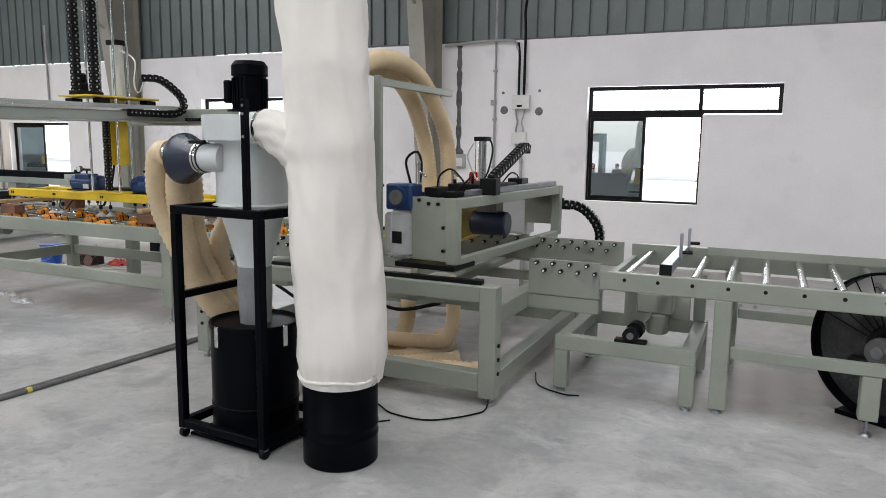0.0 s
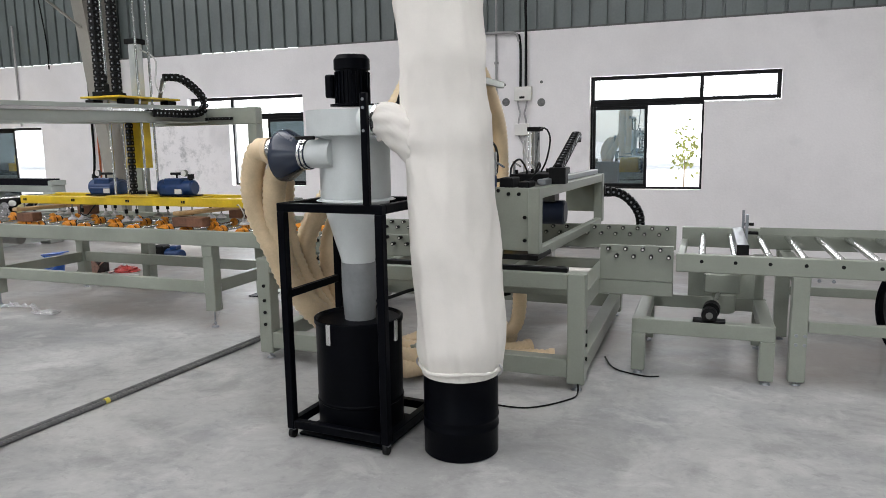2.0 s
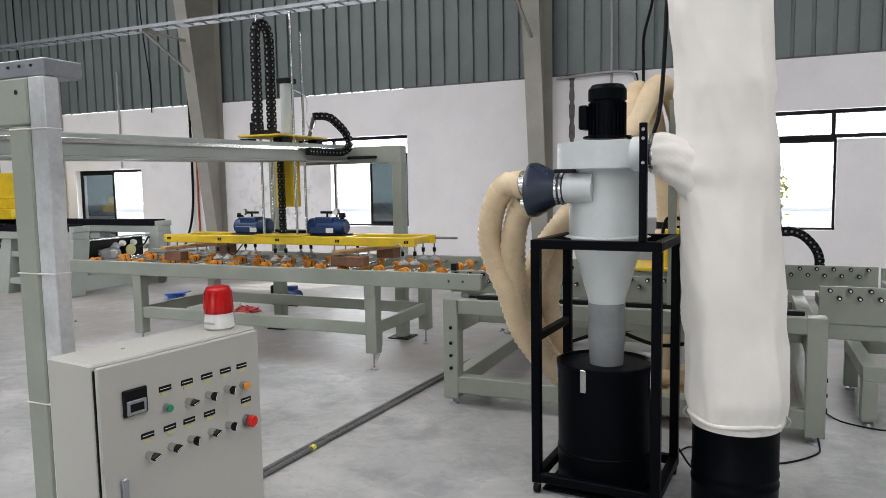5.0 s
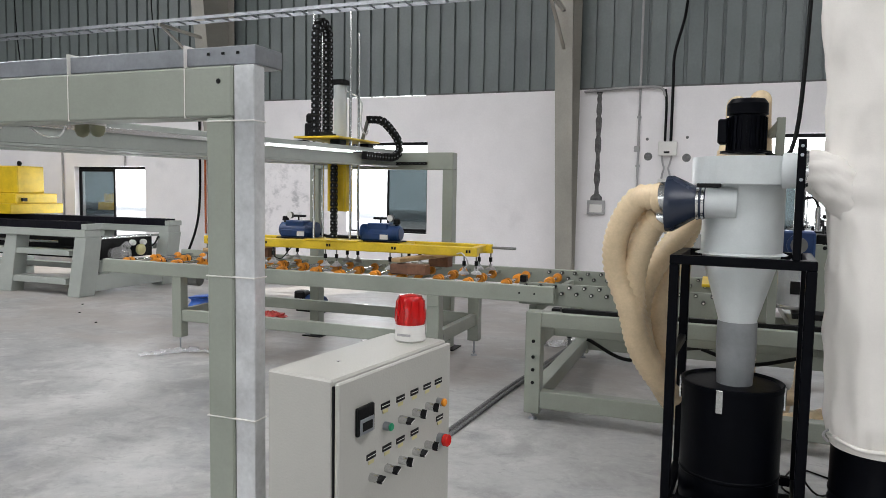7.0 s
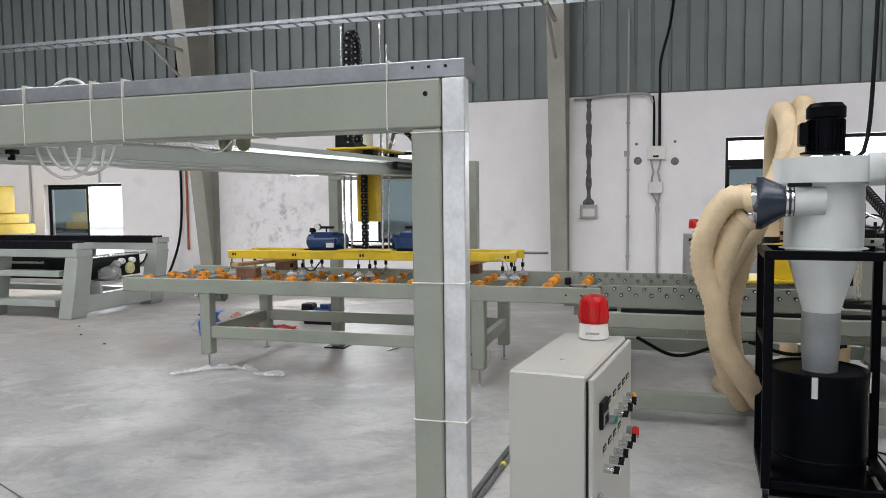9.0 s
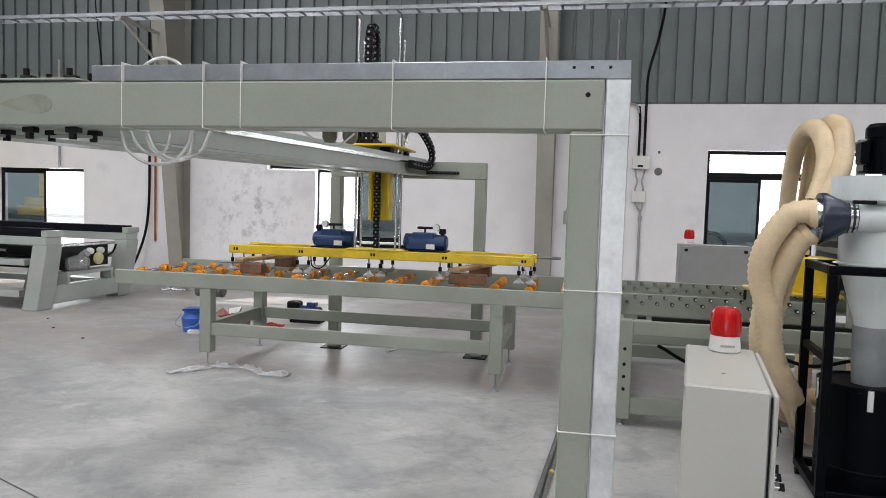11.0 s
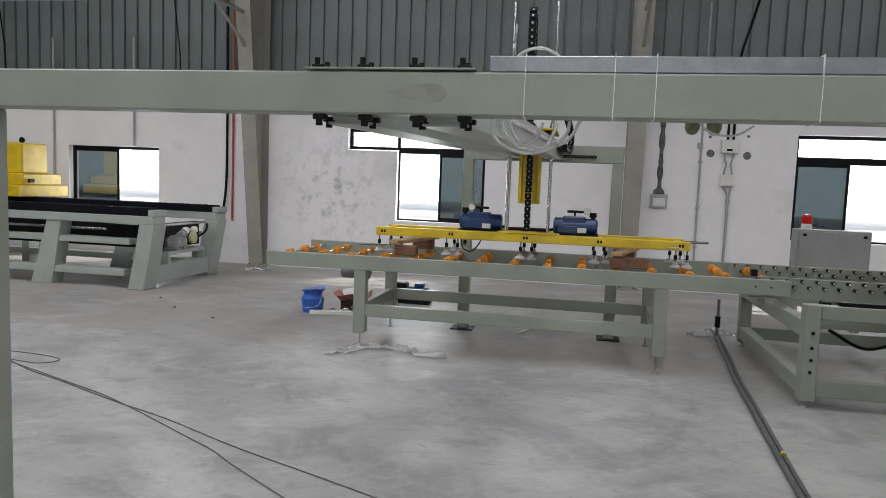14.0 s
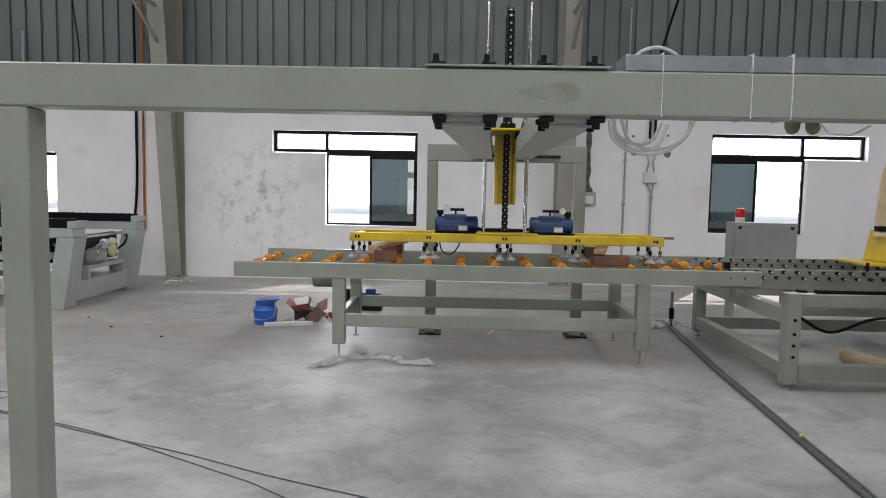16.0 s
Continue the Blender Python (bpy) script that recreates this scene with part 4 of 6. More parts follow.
def filter_bag():
    """Upright cloth bag clamped on an open drum; it hangs from above."""
    Bg = thing("filter_bag", (-1.78, 2.75, 0), "tall white cloth filter bag clamped on a black drum", "filter bag")
    cx, cy = -1.803, 2.766
    Z = (0, 0, 1)
    rows = [(0.0, 0.185), (0.006, 0.193), (0.14, 0.193), (0.146, 0.197), (0.158, 0.197), (0.164, 0.193), (0.19, 0.193), (0.196, 0.197), (0.208, 0.197), (0.214, 0.193), (0.44, 0.193), (0.445, 0.187)]
    part("drum", rings([((cx, cy, z), r, Z) for z, r in rows], 44), BLACK, Bg, "black steel drum", 35)
    n = 96
    bm = bmesh.new()
    loops = []
    top = 4.6
    nz = 150
    for i in range(nz):
        z = 0.43 + (top - 0.43) * i / (nz - 1)
        s = min(1, (z - 0.43) / 0.12)
        base = 0.197 + 0.032 * s
        base += 0.008 * math.sin(z * 2.1 + 1)
        if 1.72 < z < 1.95:
            base -= 0.006
        ox, oy = -0.015 * min(1, (z - 0.43) / 0.5) - 0.05 * max(0.0, min(z, 2.6) - 0.7) + 0.008 * math.sin(z * 1.7), 0.02 * min(1, (z - 0.43) / 0.5) + 0.01 * math.sin(z * 2.3 + 0.7)
        lp = []
        for k in range(n):
            a = 2 * math.pi * k / n
            q = noise.noise(Vector((math.cos(a) * 1.6, math.sin(a) * 1.6, z * 2.3)))
            q2 = noise.noise(Vector((math.cos(a) * 4, math.sin(a) * 4, z * 7 + 5)))
            gather = 0.005 * math.sin(a * 22 + 2 * math.sin(z * 9)) * max(0.0, 1 - (z - 0.43) / 0.3)
            crease = 0.019 * abs(noise.noise(Vector((math.cos(a) * 2.2 + z * 1.3, math.sin(a) * 2.2, z * 3.1 + 9))))
            r = base + 0.016 * q * s + 0.004 * q2 * s + gather - 1.5 * crease * s
            # pleats radiating from the seam of the branch sleeve
            ua, uz = 0.22 * (((a - math.pi * 1.12 + math.pi) % (2 * math.pi)) - math.pi), z - 1.56
            far = math.hypot(ua, uz)
            r += 0.011 * math.sin(7 * math.atan2(uz, ua) + 3 * noise.noise(Vector((ua * 4, uz * 4, 2)))) * math.exp(-far / 0.2) * min(1, far / 0.06)
            if z > 1.5 and z < 2.0:
                side = max(0.0, math.cos(a - math.pi * 1.02))
                r += 0.02 * side ** 4 * math.sin((z - 1.5) / 0.5 * math.pi)
            lp.append(bm.verts.new((cx + ox + r * math.cos(a), cy + oy + r * math.sin(a), z)))
        loops.append(lp)
    for a, b in zip(loops, loops[1:]):
        for k in range(n):
            bm.faces.new((a[k], a[(k + 1) % n], b[(k + 1) % n], b[k]))
    part("bag", bm, CLOTH, Bg, "creased white filter cloth", 80)
    # cloth branch from the fan outlet
    bm = bmesh.new()
    c = spline([(-2.178, 2.675, 1.695), (-2.13, 2.675, 1.69), (-2.06, 2.685, 1.65), (-1.98, 2.71, 1.58), (-1.9, 2.74, 1.5)], 0.012)
    loops = []
    for i, p in enumerate(c):
        d = (c[min(i + 1, len(c) - 1)] - c[max(i - 1, 0)]).normalized()
        x = Vector((0, 1, 0))
        y = d.cross(x).normalized()
        lp = []
        for k in range(40):
            a = 2 * math.pi * k / 40
            r = 0.09 + 0.032 * min(1, i / len(c) * 1.3) + 0.012 * noise.noise(Vector((math.cos(a) * 2, math.sin(a) * 2, i * 0.25))) + 0.004 * math.sin(9 * a + i * 0.4)
            lp.append(bm.verts.new(p + x * r * math.cos(a) + y * r * math.sin(a)))
        loops.append(lp)
    for a, b in zip(loops, loops[1:]):
        for k in range(40):
            bm.faces.new((a[k], a[(k + 1) % 40], b[(k + 1) % 40], b[k]))
    part("branch_sleeve", bm, CLOTH, Bg, "white cloth sleeve to the fan outlet", 80)
    part("hose_clip", rings([((-2.188, 2.676, 1.695), 0.091, (1, -0.07, 0)), ((-2.168, 2.675, 1.695), 0.092, (1, -0.07, 0))], 30), STEEL, Bg, "", 40)
    part("cord", tube([(cx + 0.208 * math.cos(a / 12 * 2 * math.pi), cy + 0.208 * math.sin(a / 12 * 2 * math.pi), 0.462 + 0.008 * math.sin(a * 2.1)) for a in range(13)], 0.01, 8, 0.02), CLOTH, Bg, "", 60)
    for s in (-1, 1):
        part("ring_handle", tube([(cx + s * (0.207 + 0.024 * math.sin(a / 8 * math.pi)), cy - 0.03, 0.43 + 0.06 * a / 8) for a in range(9)], 0.006, 8, 0.01), CONDUIT, Bg, "", 60)
    part("hem", rings([((cx, cy, 0.422), 0.199, Z), ((cx, cy, 0.448), 0.201, Z)], 44, cap=False), CLOTH, Bg)
    part("hanger_ring", rings([((cx - 0.1, cy + 0.02, 4.58), 0.21, Z), ((cx - 0.1, cy + 0.02, 4.62), 0.21, Z)], 32), STEEL, Bg)
    part("hanger_rope", cyl((cx - 0.1, cy + 0.02, 4.6), (cx - 0.1, cy + 0.02, 7.0), 0.01, n=8), RUBBER, Bg)
    return Bg


filter_bag()
tagged(part("power_cable", tube([(-2.33, 2.9, 1.79), (-2.22, 2.98, 1.79), (-2.17, 3.02, 2.2), (-2.15, 3.03, 3.5), (-2.15, 3.03, 7.0)], 0.011, 8, 0.08), RUBBER, None, "", 60), "thick black power cable dropping from the roof to the motor", "cable")


# ---- beige hoses ----
def one_hose(r, rad, ridge):
    t = thing("dust_hose", r[0], "beige ribbed plastic dust extraction hose", "hose", "dust hoses")
    part("hose_body", tube(r, rad, 20, ridge=ridge, pitch=0.027), HOSE, t, "", 80)
    for a, b in ((r[0], r[1]), (r[-1], r[-2])):
        a, d = Vector(a), (Vector(b) - Vector(a)).normalized()
        part("cuff", rings([(a + d * s, rad + e, d) for s, e in ((0.0, 0.006), (0.035, 0.006), (0.04, 0.002))], 20, cap=False), HOSE, t, "smooth beige cuff", 50)


def hoses():
    runs = [
        [(-2.8, 2.672, 1.56), (-2.92, 2.7, 1.548), (-3.015, 2.765, 1.38), (-3.03, 2.82, 1.2), (-2.955, 2.875, 0.965), (-2.91, 2.95, 0.76), (-2.82, 3.05, 0.58), (-2.68, 3.2, 0.4), (-2.5, 3.55, 0.12), (-2.3, 3.95, 0.08), (-1.85, 4.12, 0.08), (-1.6, 4.18, 0.08)],
        [(-2.795, 2.79, 1.575), (-2.86, 2.84, 1.53), (-2.92, 2.93, 1.38), (-2.955, 2.97, 1.15), (-2.94, 3.02, 0.93), (-2.89, 3.1, 0.72), (-2.79, 3.2, 0.52), (-2.64, 3.4, 0.3), (-2.5, 3.75, 0.1), (-2.35, 4.3, 0.08), (-2.3, 4.45, 0.3), (-2.3, 4.5, 0.66)],
        [(-2.8, 2.732, 1.465), (-2.86, 2.76, 1.4), (-2.93, 2.84, 1.2), (-2.945, 2.925, 0.95), (-2.9, 3.0, 0.74), (-2.8, 3.12, 0.56), (-2.66, 3.28, 0.42), (-2.55, 3.55, 0.2), (-2.2, 4.0, 0.1), (-1.8, 4.3, 0.1)],
        [(-2.75, 4.7, 0.08), (-2.66, 4.2, 0.1), (-2.72, 3.7, 0.22), (-2.86, 3.35, 0.55), (-2.93, 3.16, 0.88), (-2.88, 3.16, 1.12), (-2.72, 3.26, 1.38), (-2.54, 3.4, 1.62), (-2.4, 3.6, 1.88), (-2.33, 3.85, 2.12), (-2.3, 4.2, 2.2), (-2.27, 4.6, 2.1), (-2.22, 4.92, 1.75), (-2.22, 5.02, 1.4), (-2.22, 5.02, 1.22)],
        [(-2.2, 4.9, 0.08), (-2.05, 4.6, 0.08), (-2.25, 4.2, 0.08), (-2.6, 3.75, 0.2), (-2.78, 3.42, 0.5), (-2.84, 3.28, 0.85), (-2.78, 3.3, 1.15), (-2.66, 3.4, 1.45), (-2.52, 3.56, 1.75), (-2.46, 3.7, 1.95), (-2.45, 3.92, 2.12), (-2.44, 4.22, 2.16), (-2.41, 4.6, 2.05), (-2.38, 4.86, 1.72), (-2.36, 4.95, 1.35), (-2.36, 4.95, 1.15)],
    ]
    for r in runs:
        one_hose(r, 0.066, 0.008)
    one_hose([(-1.95, 4.45, 0.66), (-1.93, 4.5, 0.4), (-1.97, 4.45, 0.2), (-2.15, 4.35, 0.19), (-2.45, 4.2, 0.2), (-2.7, 3.95, 0.14)], 0.055, 0.005)


hoses()


# ---- cutting machine ----
def cutting_machine():
    S = thing("cutting_machine", (-2.5, 4.8, 0), "grey-green cutting machine with bridge carriage and bolted base frame", "cutting machine")
    x0, x1, ya, yb, zt = -3.74, -1.33, 3.77, 5.92, 0.765
    t = 0.11
    for x in (x0, x1 - t):
        for y in (ya, yb - t):
            part("leg", boxes((x, x + t, y, y + t, 0.05, zt), bev=0.006), GREY, S)
            foot(S, x + t / 2, y + t / 2, 0.05)
    for y in (ya + 0.004, yb - t + 0.004):
        part("top_rail", boxes((x0 + t, x1 - t, y, y + t - 0.01, zt - 0.105, zt - 0.003), bev=0.005), GREY, S)
        part("bottom_rail", boxes((x0 + t, x1 - t, y, y + t - 0.01, 0.09, 0.21), bev=0.005), GREY, S)
    for x in (x0 + 0.004, x1 - t + 0.004):
        part("side_top_rail", boxes((x, x + t - 0.01, ya + t, yb - t, zt - 0.25, zt - 0.13), bev=0.005), GREY, S)
        part("side_bottom_rail", boxes((x, x + t - 0.01, ya + t, yb - t, 0.09, 0.21), bev=0.005), GREY, S)
    bolts(S, [(x1, ya + 0.055, z) for z in (0.21, 0.3, 0.39)], (1, 0, 0), 0.013, 0.01)
    bolts(S, [(x0 + 0.06, ya, z) for z in (0.27, 0.36, 0.45, 0.56)], (0, -1, 0), 0.013, 0.01)
    bolts(S, [(x0 + 0.06, yb, z) for z in (0.45, 0.56)], (0, -1, 0), 0.013, 0.01)
    part("gusset", prism([(-1.62, 0.21), (-1.44, 0.21), (-1.44, 0.1)], "y", ya + 0.02, ya + 0.03), GREY, S)
    for y in (4.22, 5.36):
        part("inner_beam", boxes((x0 + 0.1, x1 - 0.1, y, y + 0.06, 0.52, 0.6), bev=0.004), GREY, S)
    for x in (-3.05, -2.0):
        part("cross_beam", boxes((x, x + 0.08, ya + 0.11, yb - 0.11, 0.6, 0.66), bev=0.004), GREY, S)
    part("drive_rod", cyl((-3.55, 3.94, 0.735), (-1.5, 3.94, 0.735), 0.011, n=10), STEEL, S, "", 40)
    for x in (-3.56, -1.52):
        part("rod_block", boxes((x - 0.03, x + 0.03, 3.9, 3.98, 0.69, 0.775), bev=0.004), RUBBER, S)
    part("guide_rail", boxes((-3.5, -1.45, 3.82, 3.87, zt - 0.003, zt + 0.025), bev=0.003), RUBBER, S, "black linear rail")
    part("guide_rail", boxes((-3.2, -1.45, 5.81, 5.86, zt - 0.003, zt + 0.025), bev=0.003), RUBBER, S, "black linear rail")
    part("steel_shaft", cyl((-3.5, 4.1, 0.66), (-1.5, 4.1, 0.66), 0.018, n=12), STEEL, S, "", 40)
    part("steel_shaft", cyl((-3.5, 5.6, 0.66), (-1.5, 5.6, 0.66), 0.018, n=12), STEEL, S, "", 40)
    for k, pts in enumerate(([(-3.4, 4.3, 0.5), (-3.1, 4.35, 0.36), (-2.75, 4.4, 0.46), (-2.5, 4.4, 0.5)], [(-2.6, 4.3, 0.5), (-2.3, 4.3, 0.42), (-1.95, 4.3, 0.5)])):
        part("hanging_cable", tube(pts, 0.014, 8), RUBBER, S, "", 60)
    # wheel plates that carry the sheets through
    def wheel_plate(xa, xb, y, z0, z1, rows):
        p = part("wheel_plate", boxes((xa, xb, y - 0.008, y + 0.008, z0, z1), bev=0.003), GREY, S, "side plate with two rows of small wheels")
        n = int((xb - xa) / 0.115)
        for i in range(n):
            for r in range(rows):
                x = xa + 0.06 + i * 0.115 + (0.055 if r else 0)
                if x > xb - 0.02:
                    continue
                z = z1 - (0.022 if rows > 1 else 0.006) - 0.05 * r
                w = part("wheel", cyl((x, y - 0.055, z), (x, y - 0.008, z), 0.0145, n=10, bev=0.003), RUBBER, p, "", 40)
                part("hub", cyl((x, y - 0.06, z), (x, y - 0.054, z), 0.0075, n=8), WHITEPLASTIC, w)
        return p

    wheel_plate(-3.98, -2.15, 4.5, 0.7, 0.875, 2)
    wheel_plate(-3.98, -0.86, 5.36, 0.7, 0.895, 2)
    wheel_plate(-1.33, -0.84, 4.42, 0.62, 0.865, 2)
    part("box_beam", boxes((-1.34, -0.84, 4.42, 4.5, 0.515, 0.616), bev=0.004), GREY, S)
    for x in (-3.9, -2.3, -1.28, -0.95):
        part("cross_tie", boxes((x, x + 0.06, 4.51, 5.35, 0.62, 0.69), bev=0.004), GREY, S)
    # bridge carriage
    a, b, ca, cb = -1.98, -1.64, 3.86, 5.88
    before = set(S.children)
    part("end_plate", boxes((a, b - 0.075, ca + 0.015, ca + 0.03, 0.88, 1.29), bev=0.003), GREY, S, "large grey end plate")
    bolts(S, [(x, ca + 0.015, z) for x, z in ((-1.78, 1.25), (-1.74, 1.1), (-1.74, 0.95), (-1.85, 1.25), (-1.92, 1.27))], (0, -1, 0), 0.013, 0.01)
    for y in (ca, cb - 0.075):
        part("carriage_post", boxes((b - 0.075, b, y, y + 0.075, 0.865, 1.29), bev=0.004), GREY, S)
    part("carriage_top", boxes((b - 0.06, b - 0.004, ca + 0.075, cb + 0.02, 1.22, 1.285), bev=0.004), GREY, S)
    part("carriage_bottom", boxes((b - 0.06, b - 0.004, ca + 0.075, cb - 0.075, 0.835, 0.9), bev=0.004), GREY, S)
    part("carriage_top", boxes((a, a + 0.06, ca + 0.03, cb, 1.22, 1.285), bev=0.004), GREY, S)
    part("bed_plate", boxes((a - 0.1, b, ca - 0.03, ca + 0.28, 0.828, 0.862), bev=0.003), RUBBER, S)
    part("top_plate", boxes((a + 0.06, b - 0.06, ca + 0.05, cb - 0.05, 1.262, 1.275), bev=0.002), DULLSTEEL, S)
    part("far_plate", boxes((a, b - 0.075, cb - 0.03, cb - 0.015, 0.95, 1.29), bev=0.003), GREY, S)
    part("slide_rail", boxes((-1.76, -1.70, ca + 0.35, cb, 1.286, 1.325), bev=0.004), GALV, S)
    # the bridge stands a little askew on its rails
    skew = Matrix.Translation((-1.68, 3.86, 0)) @ Matrix.Rotation(radians(-3.8), 4, "Z") @ Matrix.Translation((1.68, -3.86, 0))
    for ob in set(S.children) - before:
        ob.matrix_basis = skew
    part("slide_block", boxes((-2.02, -1.68, 4.55, 5.12, 1.29, 1.345), bev=0.006), RUBBER, S)
    bolts(S, [(-1.98 + 0.09 * k, 4.6 + 0.12 * (k % 3), 1.345) for k in range(4)], (0, 0, 1), 0.012, 0.03)
    part("spindle_motor", cyl((-1.96, 4.92, 1.03), (-1.67, 4.92, 1.03), 0.095, n=24, bev=0.012), NAVYPAINT, S, "dark navy spindle motor", 35)
    part("motor_bracket", boxes((-1.9, -1.74, 4.84, 5.0, 1.12, 1.262), bev=0.004), DULLSTEEL, S)
    c = part("air_cylinder", cyl((-1.945, 5.05, 1.345), (-1.945, 5.05, 1.675), 0.034, n=16), STEEL, S, "polished upright air cylinder", 40)
    part("cylinder_cap", boxes((-2.0, -1.89, 5.0, 5.1, 1.66, 1.695), bev=0.004), RUBBER, c)
    for s in (-1, 1):
        part("tie_rod", cyl((-1.945 + s * 0.042, 5.01, 1.345), (-1.945 + s * 0.042, 5.01, 1.665), 0.004, n=6), STEEL, c)
    part("lever", join(cyl((-2.0, 4.6, 1.345), (-2.0, 4.6, 1.44), 0.012, n=8), cyl((-2.0, 4.6, 1.43), (-1.94, 4.56, 1.4), 0.007, n=6)), STEEL, S)
    part("air_hose", tube([(-1.88, 4.9, 1.66), (-1.82, 4.86, 1.68), (-1.78, 4.84, 1.6), (-1.8, 4.82, 1.45), (-1.84, 4.8, 1.35)], 0.007, 6), RUBBER, S)
    part("pale_hose", tube([(-1.96, 4.9, 1.64), (-2.0, 4.88, 1.55), (-1.96, 4.86, 1.45), (-1.9, 4.84, 1.36)], 0.006, 6), WHITETUBE, S)
    chain("drag_chain", [(-1.63, 4.42, 1.29), (-1.64, 4.45, 1.38), (-1.64, 4.7, 1.47), (-1.64, 5.0, 1.57), (-1.64, 5.16, 1.62), (-1.64, 5.26, 1.6)], 0.07, 0.055, S, side=(1, 0, 0), pitch=0.05)
    for vb in ((-1.95, -1.86, 4.02, 4.22, 1.276, 1.345), (-1.84, -1.76, 4.08, 4.26, 1.276, 1.315), (-1.96, -1.82, 5.3, 5.55, 1.276, 1.32), (-1.93, -1.8, 5.62, 5.8, 1.276, 1.35)):
        part("valve_block", boxes(vb, bev=0.006), RUBBER, S)
    for pts in ([(-1.9, 4.12, 1.345), (-1.9, 4.16, 1.42), (-1.88, 4.3, 1.46), (-1.88, 4.5, 1.38), (-1.9, 4.58, 1.345)], [(-1.8, 4.2, 1.31), (-1.74, 4.3, 1.4), (-1.78, 4.45, 1.43), (-1.84, 4.6, 1.345)], [(-1.9, 5.4, 1.32), (-1.86, 5.5, 1.4), (-1.86, 5.66, 1.38), (-1.86, 5.7, 1.35)]):
        part("air_hose", tube(pts, 0.007, 6), RUBBER, S)
    part("chain_mount", boxes((-1.69, -1.57, 4.36, 4.46, 1.285, 1.4), bev=0.005), RUBBER, S)
    chain("drag_chain", [(-1.5, 5.92, 1.12), (-1.42, 5.94, 1.12), (-1.33, 5.97, 1.08), (-1.24, 6.0, 0.98), (-1.2, 6.03, 0.88), (-1.2, 6.04, 0.78)], 0.075, 0.07, S, side=(0, 1, 0), pitch=0.045)
    part("chain_bracket", join(boxes((-1.56, -1.44, 5.88, 5.96, 1.08, 1.105), bev=0.003), boxes((-1.55, -1.5, 5.88, 5.92, 1.1, 1.18), bev=0.003)), RUBBER, S)
    part("chain_tray", boxes((-1.95, -1.1, 5.97, 6.08, 0.76, 0.775), bev=0.002), GREY, S)
    # blue worm gearbox with its wrapped motor
    g = part("gearbox", join(boxes((-2.160, -1.970, 3.87, 4.04, 1.2, 1.37), bev=0.012), cyl((-2.065, 3.87, 1.285), (-2.065, 3.845, 1.285), 0.068, n=20)), BLUE, S, "blue worm gearbox", 35)
    part("shaft_cover", cyl((-2.065, 3.846, 1.285), (-2.065, 3.83, 1.285), 0.048, n=18), DULLSTEEL, g, "", 40)
    part("gearmotor", cyl((-2.070, 3.96, 0.9), (-2.070, 3.96, 1.2), 0.075, n=18, bev=0.01), PALEPAINT, S, "", 35)
    part("plastic_wrap", boxes((-2.170, -1.970, 3.86, 4.06, 0.88, 1.18), bev=0.02), FILM, S, "clear plastic wrapping round the motor")
    part("sticker", boxes((-2.100, -2.030, 3.855, 3.858, 0.98, 1.06), bev=0), RUBBER, S)
    part("control_cable", tube([(-2.030, 3.98, 1.37), (-2.070, 3.99, 1.52), (-1.990, 3.99, 1.58), (-1.950, 3.98, 1.5), (-1.950, 3.96, 1.38)], 0.009, 8), RUBBER, S, "", 60)
    part("grease_nipple", join(cyl((-1.960, 3.95, 1.37), (-1.960, 3.95, 1.52), 0.016, n=10), cyl((-1.960, 3.95, 1.46), (-1.890, 3.93, 1.42), 0.007, n=6)), STEEL, S, "", 40)
    part("control_cable", tube([(-2.190, 3.9, 1.36), (-2.250, 3.88, 1.3), (-2.270, 3.88, 1.1), (-2.290, 3.88, 0.95)], 0.012, 8), RUBBER, S, "", 60)
    # saw guard
    part("saw_guard", join(prism([(-2.4, 0.92), (-2.0, 0.92), (-2.0, 1.2), (-2.35, 1.2)], "y", 4.78, 5.16, 0.006), boxes((-2.62, -1.98, 4.66, 5.22, 0.897, 0.92), bev=0.004)), YELLOW, S, "yellow sheet-metal saw guard")
    part("hose_spigot", cyl((-2.22, 5.02, 1.2), (-2.22, 5.02, 1.29), 0.066, n=18), RUBBER, S, "", 40)
    part("hose_spigot", cyl((-2.36, 4.95, 1.2), (-2.36, 4.95, 1.25), 0.066, n=18), RUBBER, S, "", 40)
    # hose support
    part("support_post", boxes((-2.225, -2.175, 3.83, 3.87, zt, 2.06), bev=0.004), GREY, S)
    part("support_arm", boxes((-2.22, -2.18, 3.87, 4.98, 2.0, 2.05), bev=0.004), GREY, S)
    part("sensor_post", cyl((-2.75, 4.47, 0.875), (-2.75, 4.47, 0.95), 0.012, n=8), RUBBER, S)
    part("sensor", boxes((-3.97, -3.92, 4.47, 4.53, 0.875, 0.93), bev=0.005), RUBBER, S)
    return S


cutting_machine()


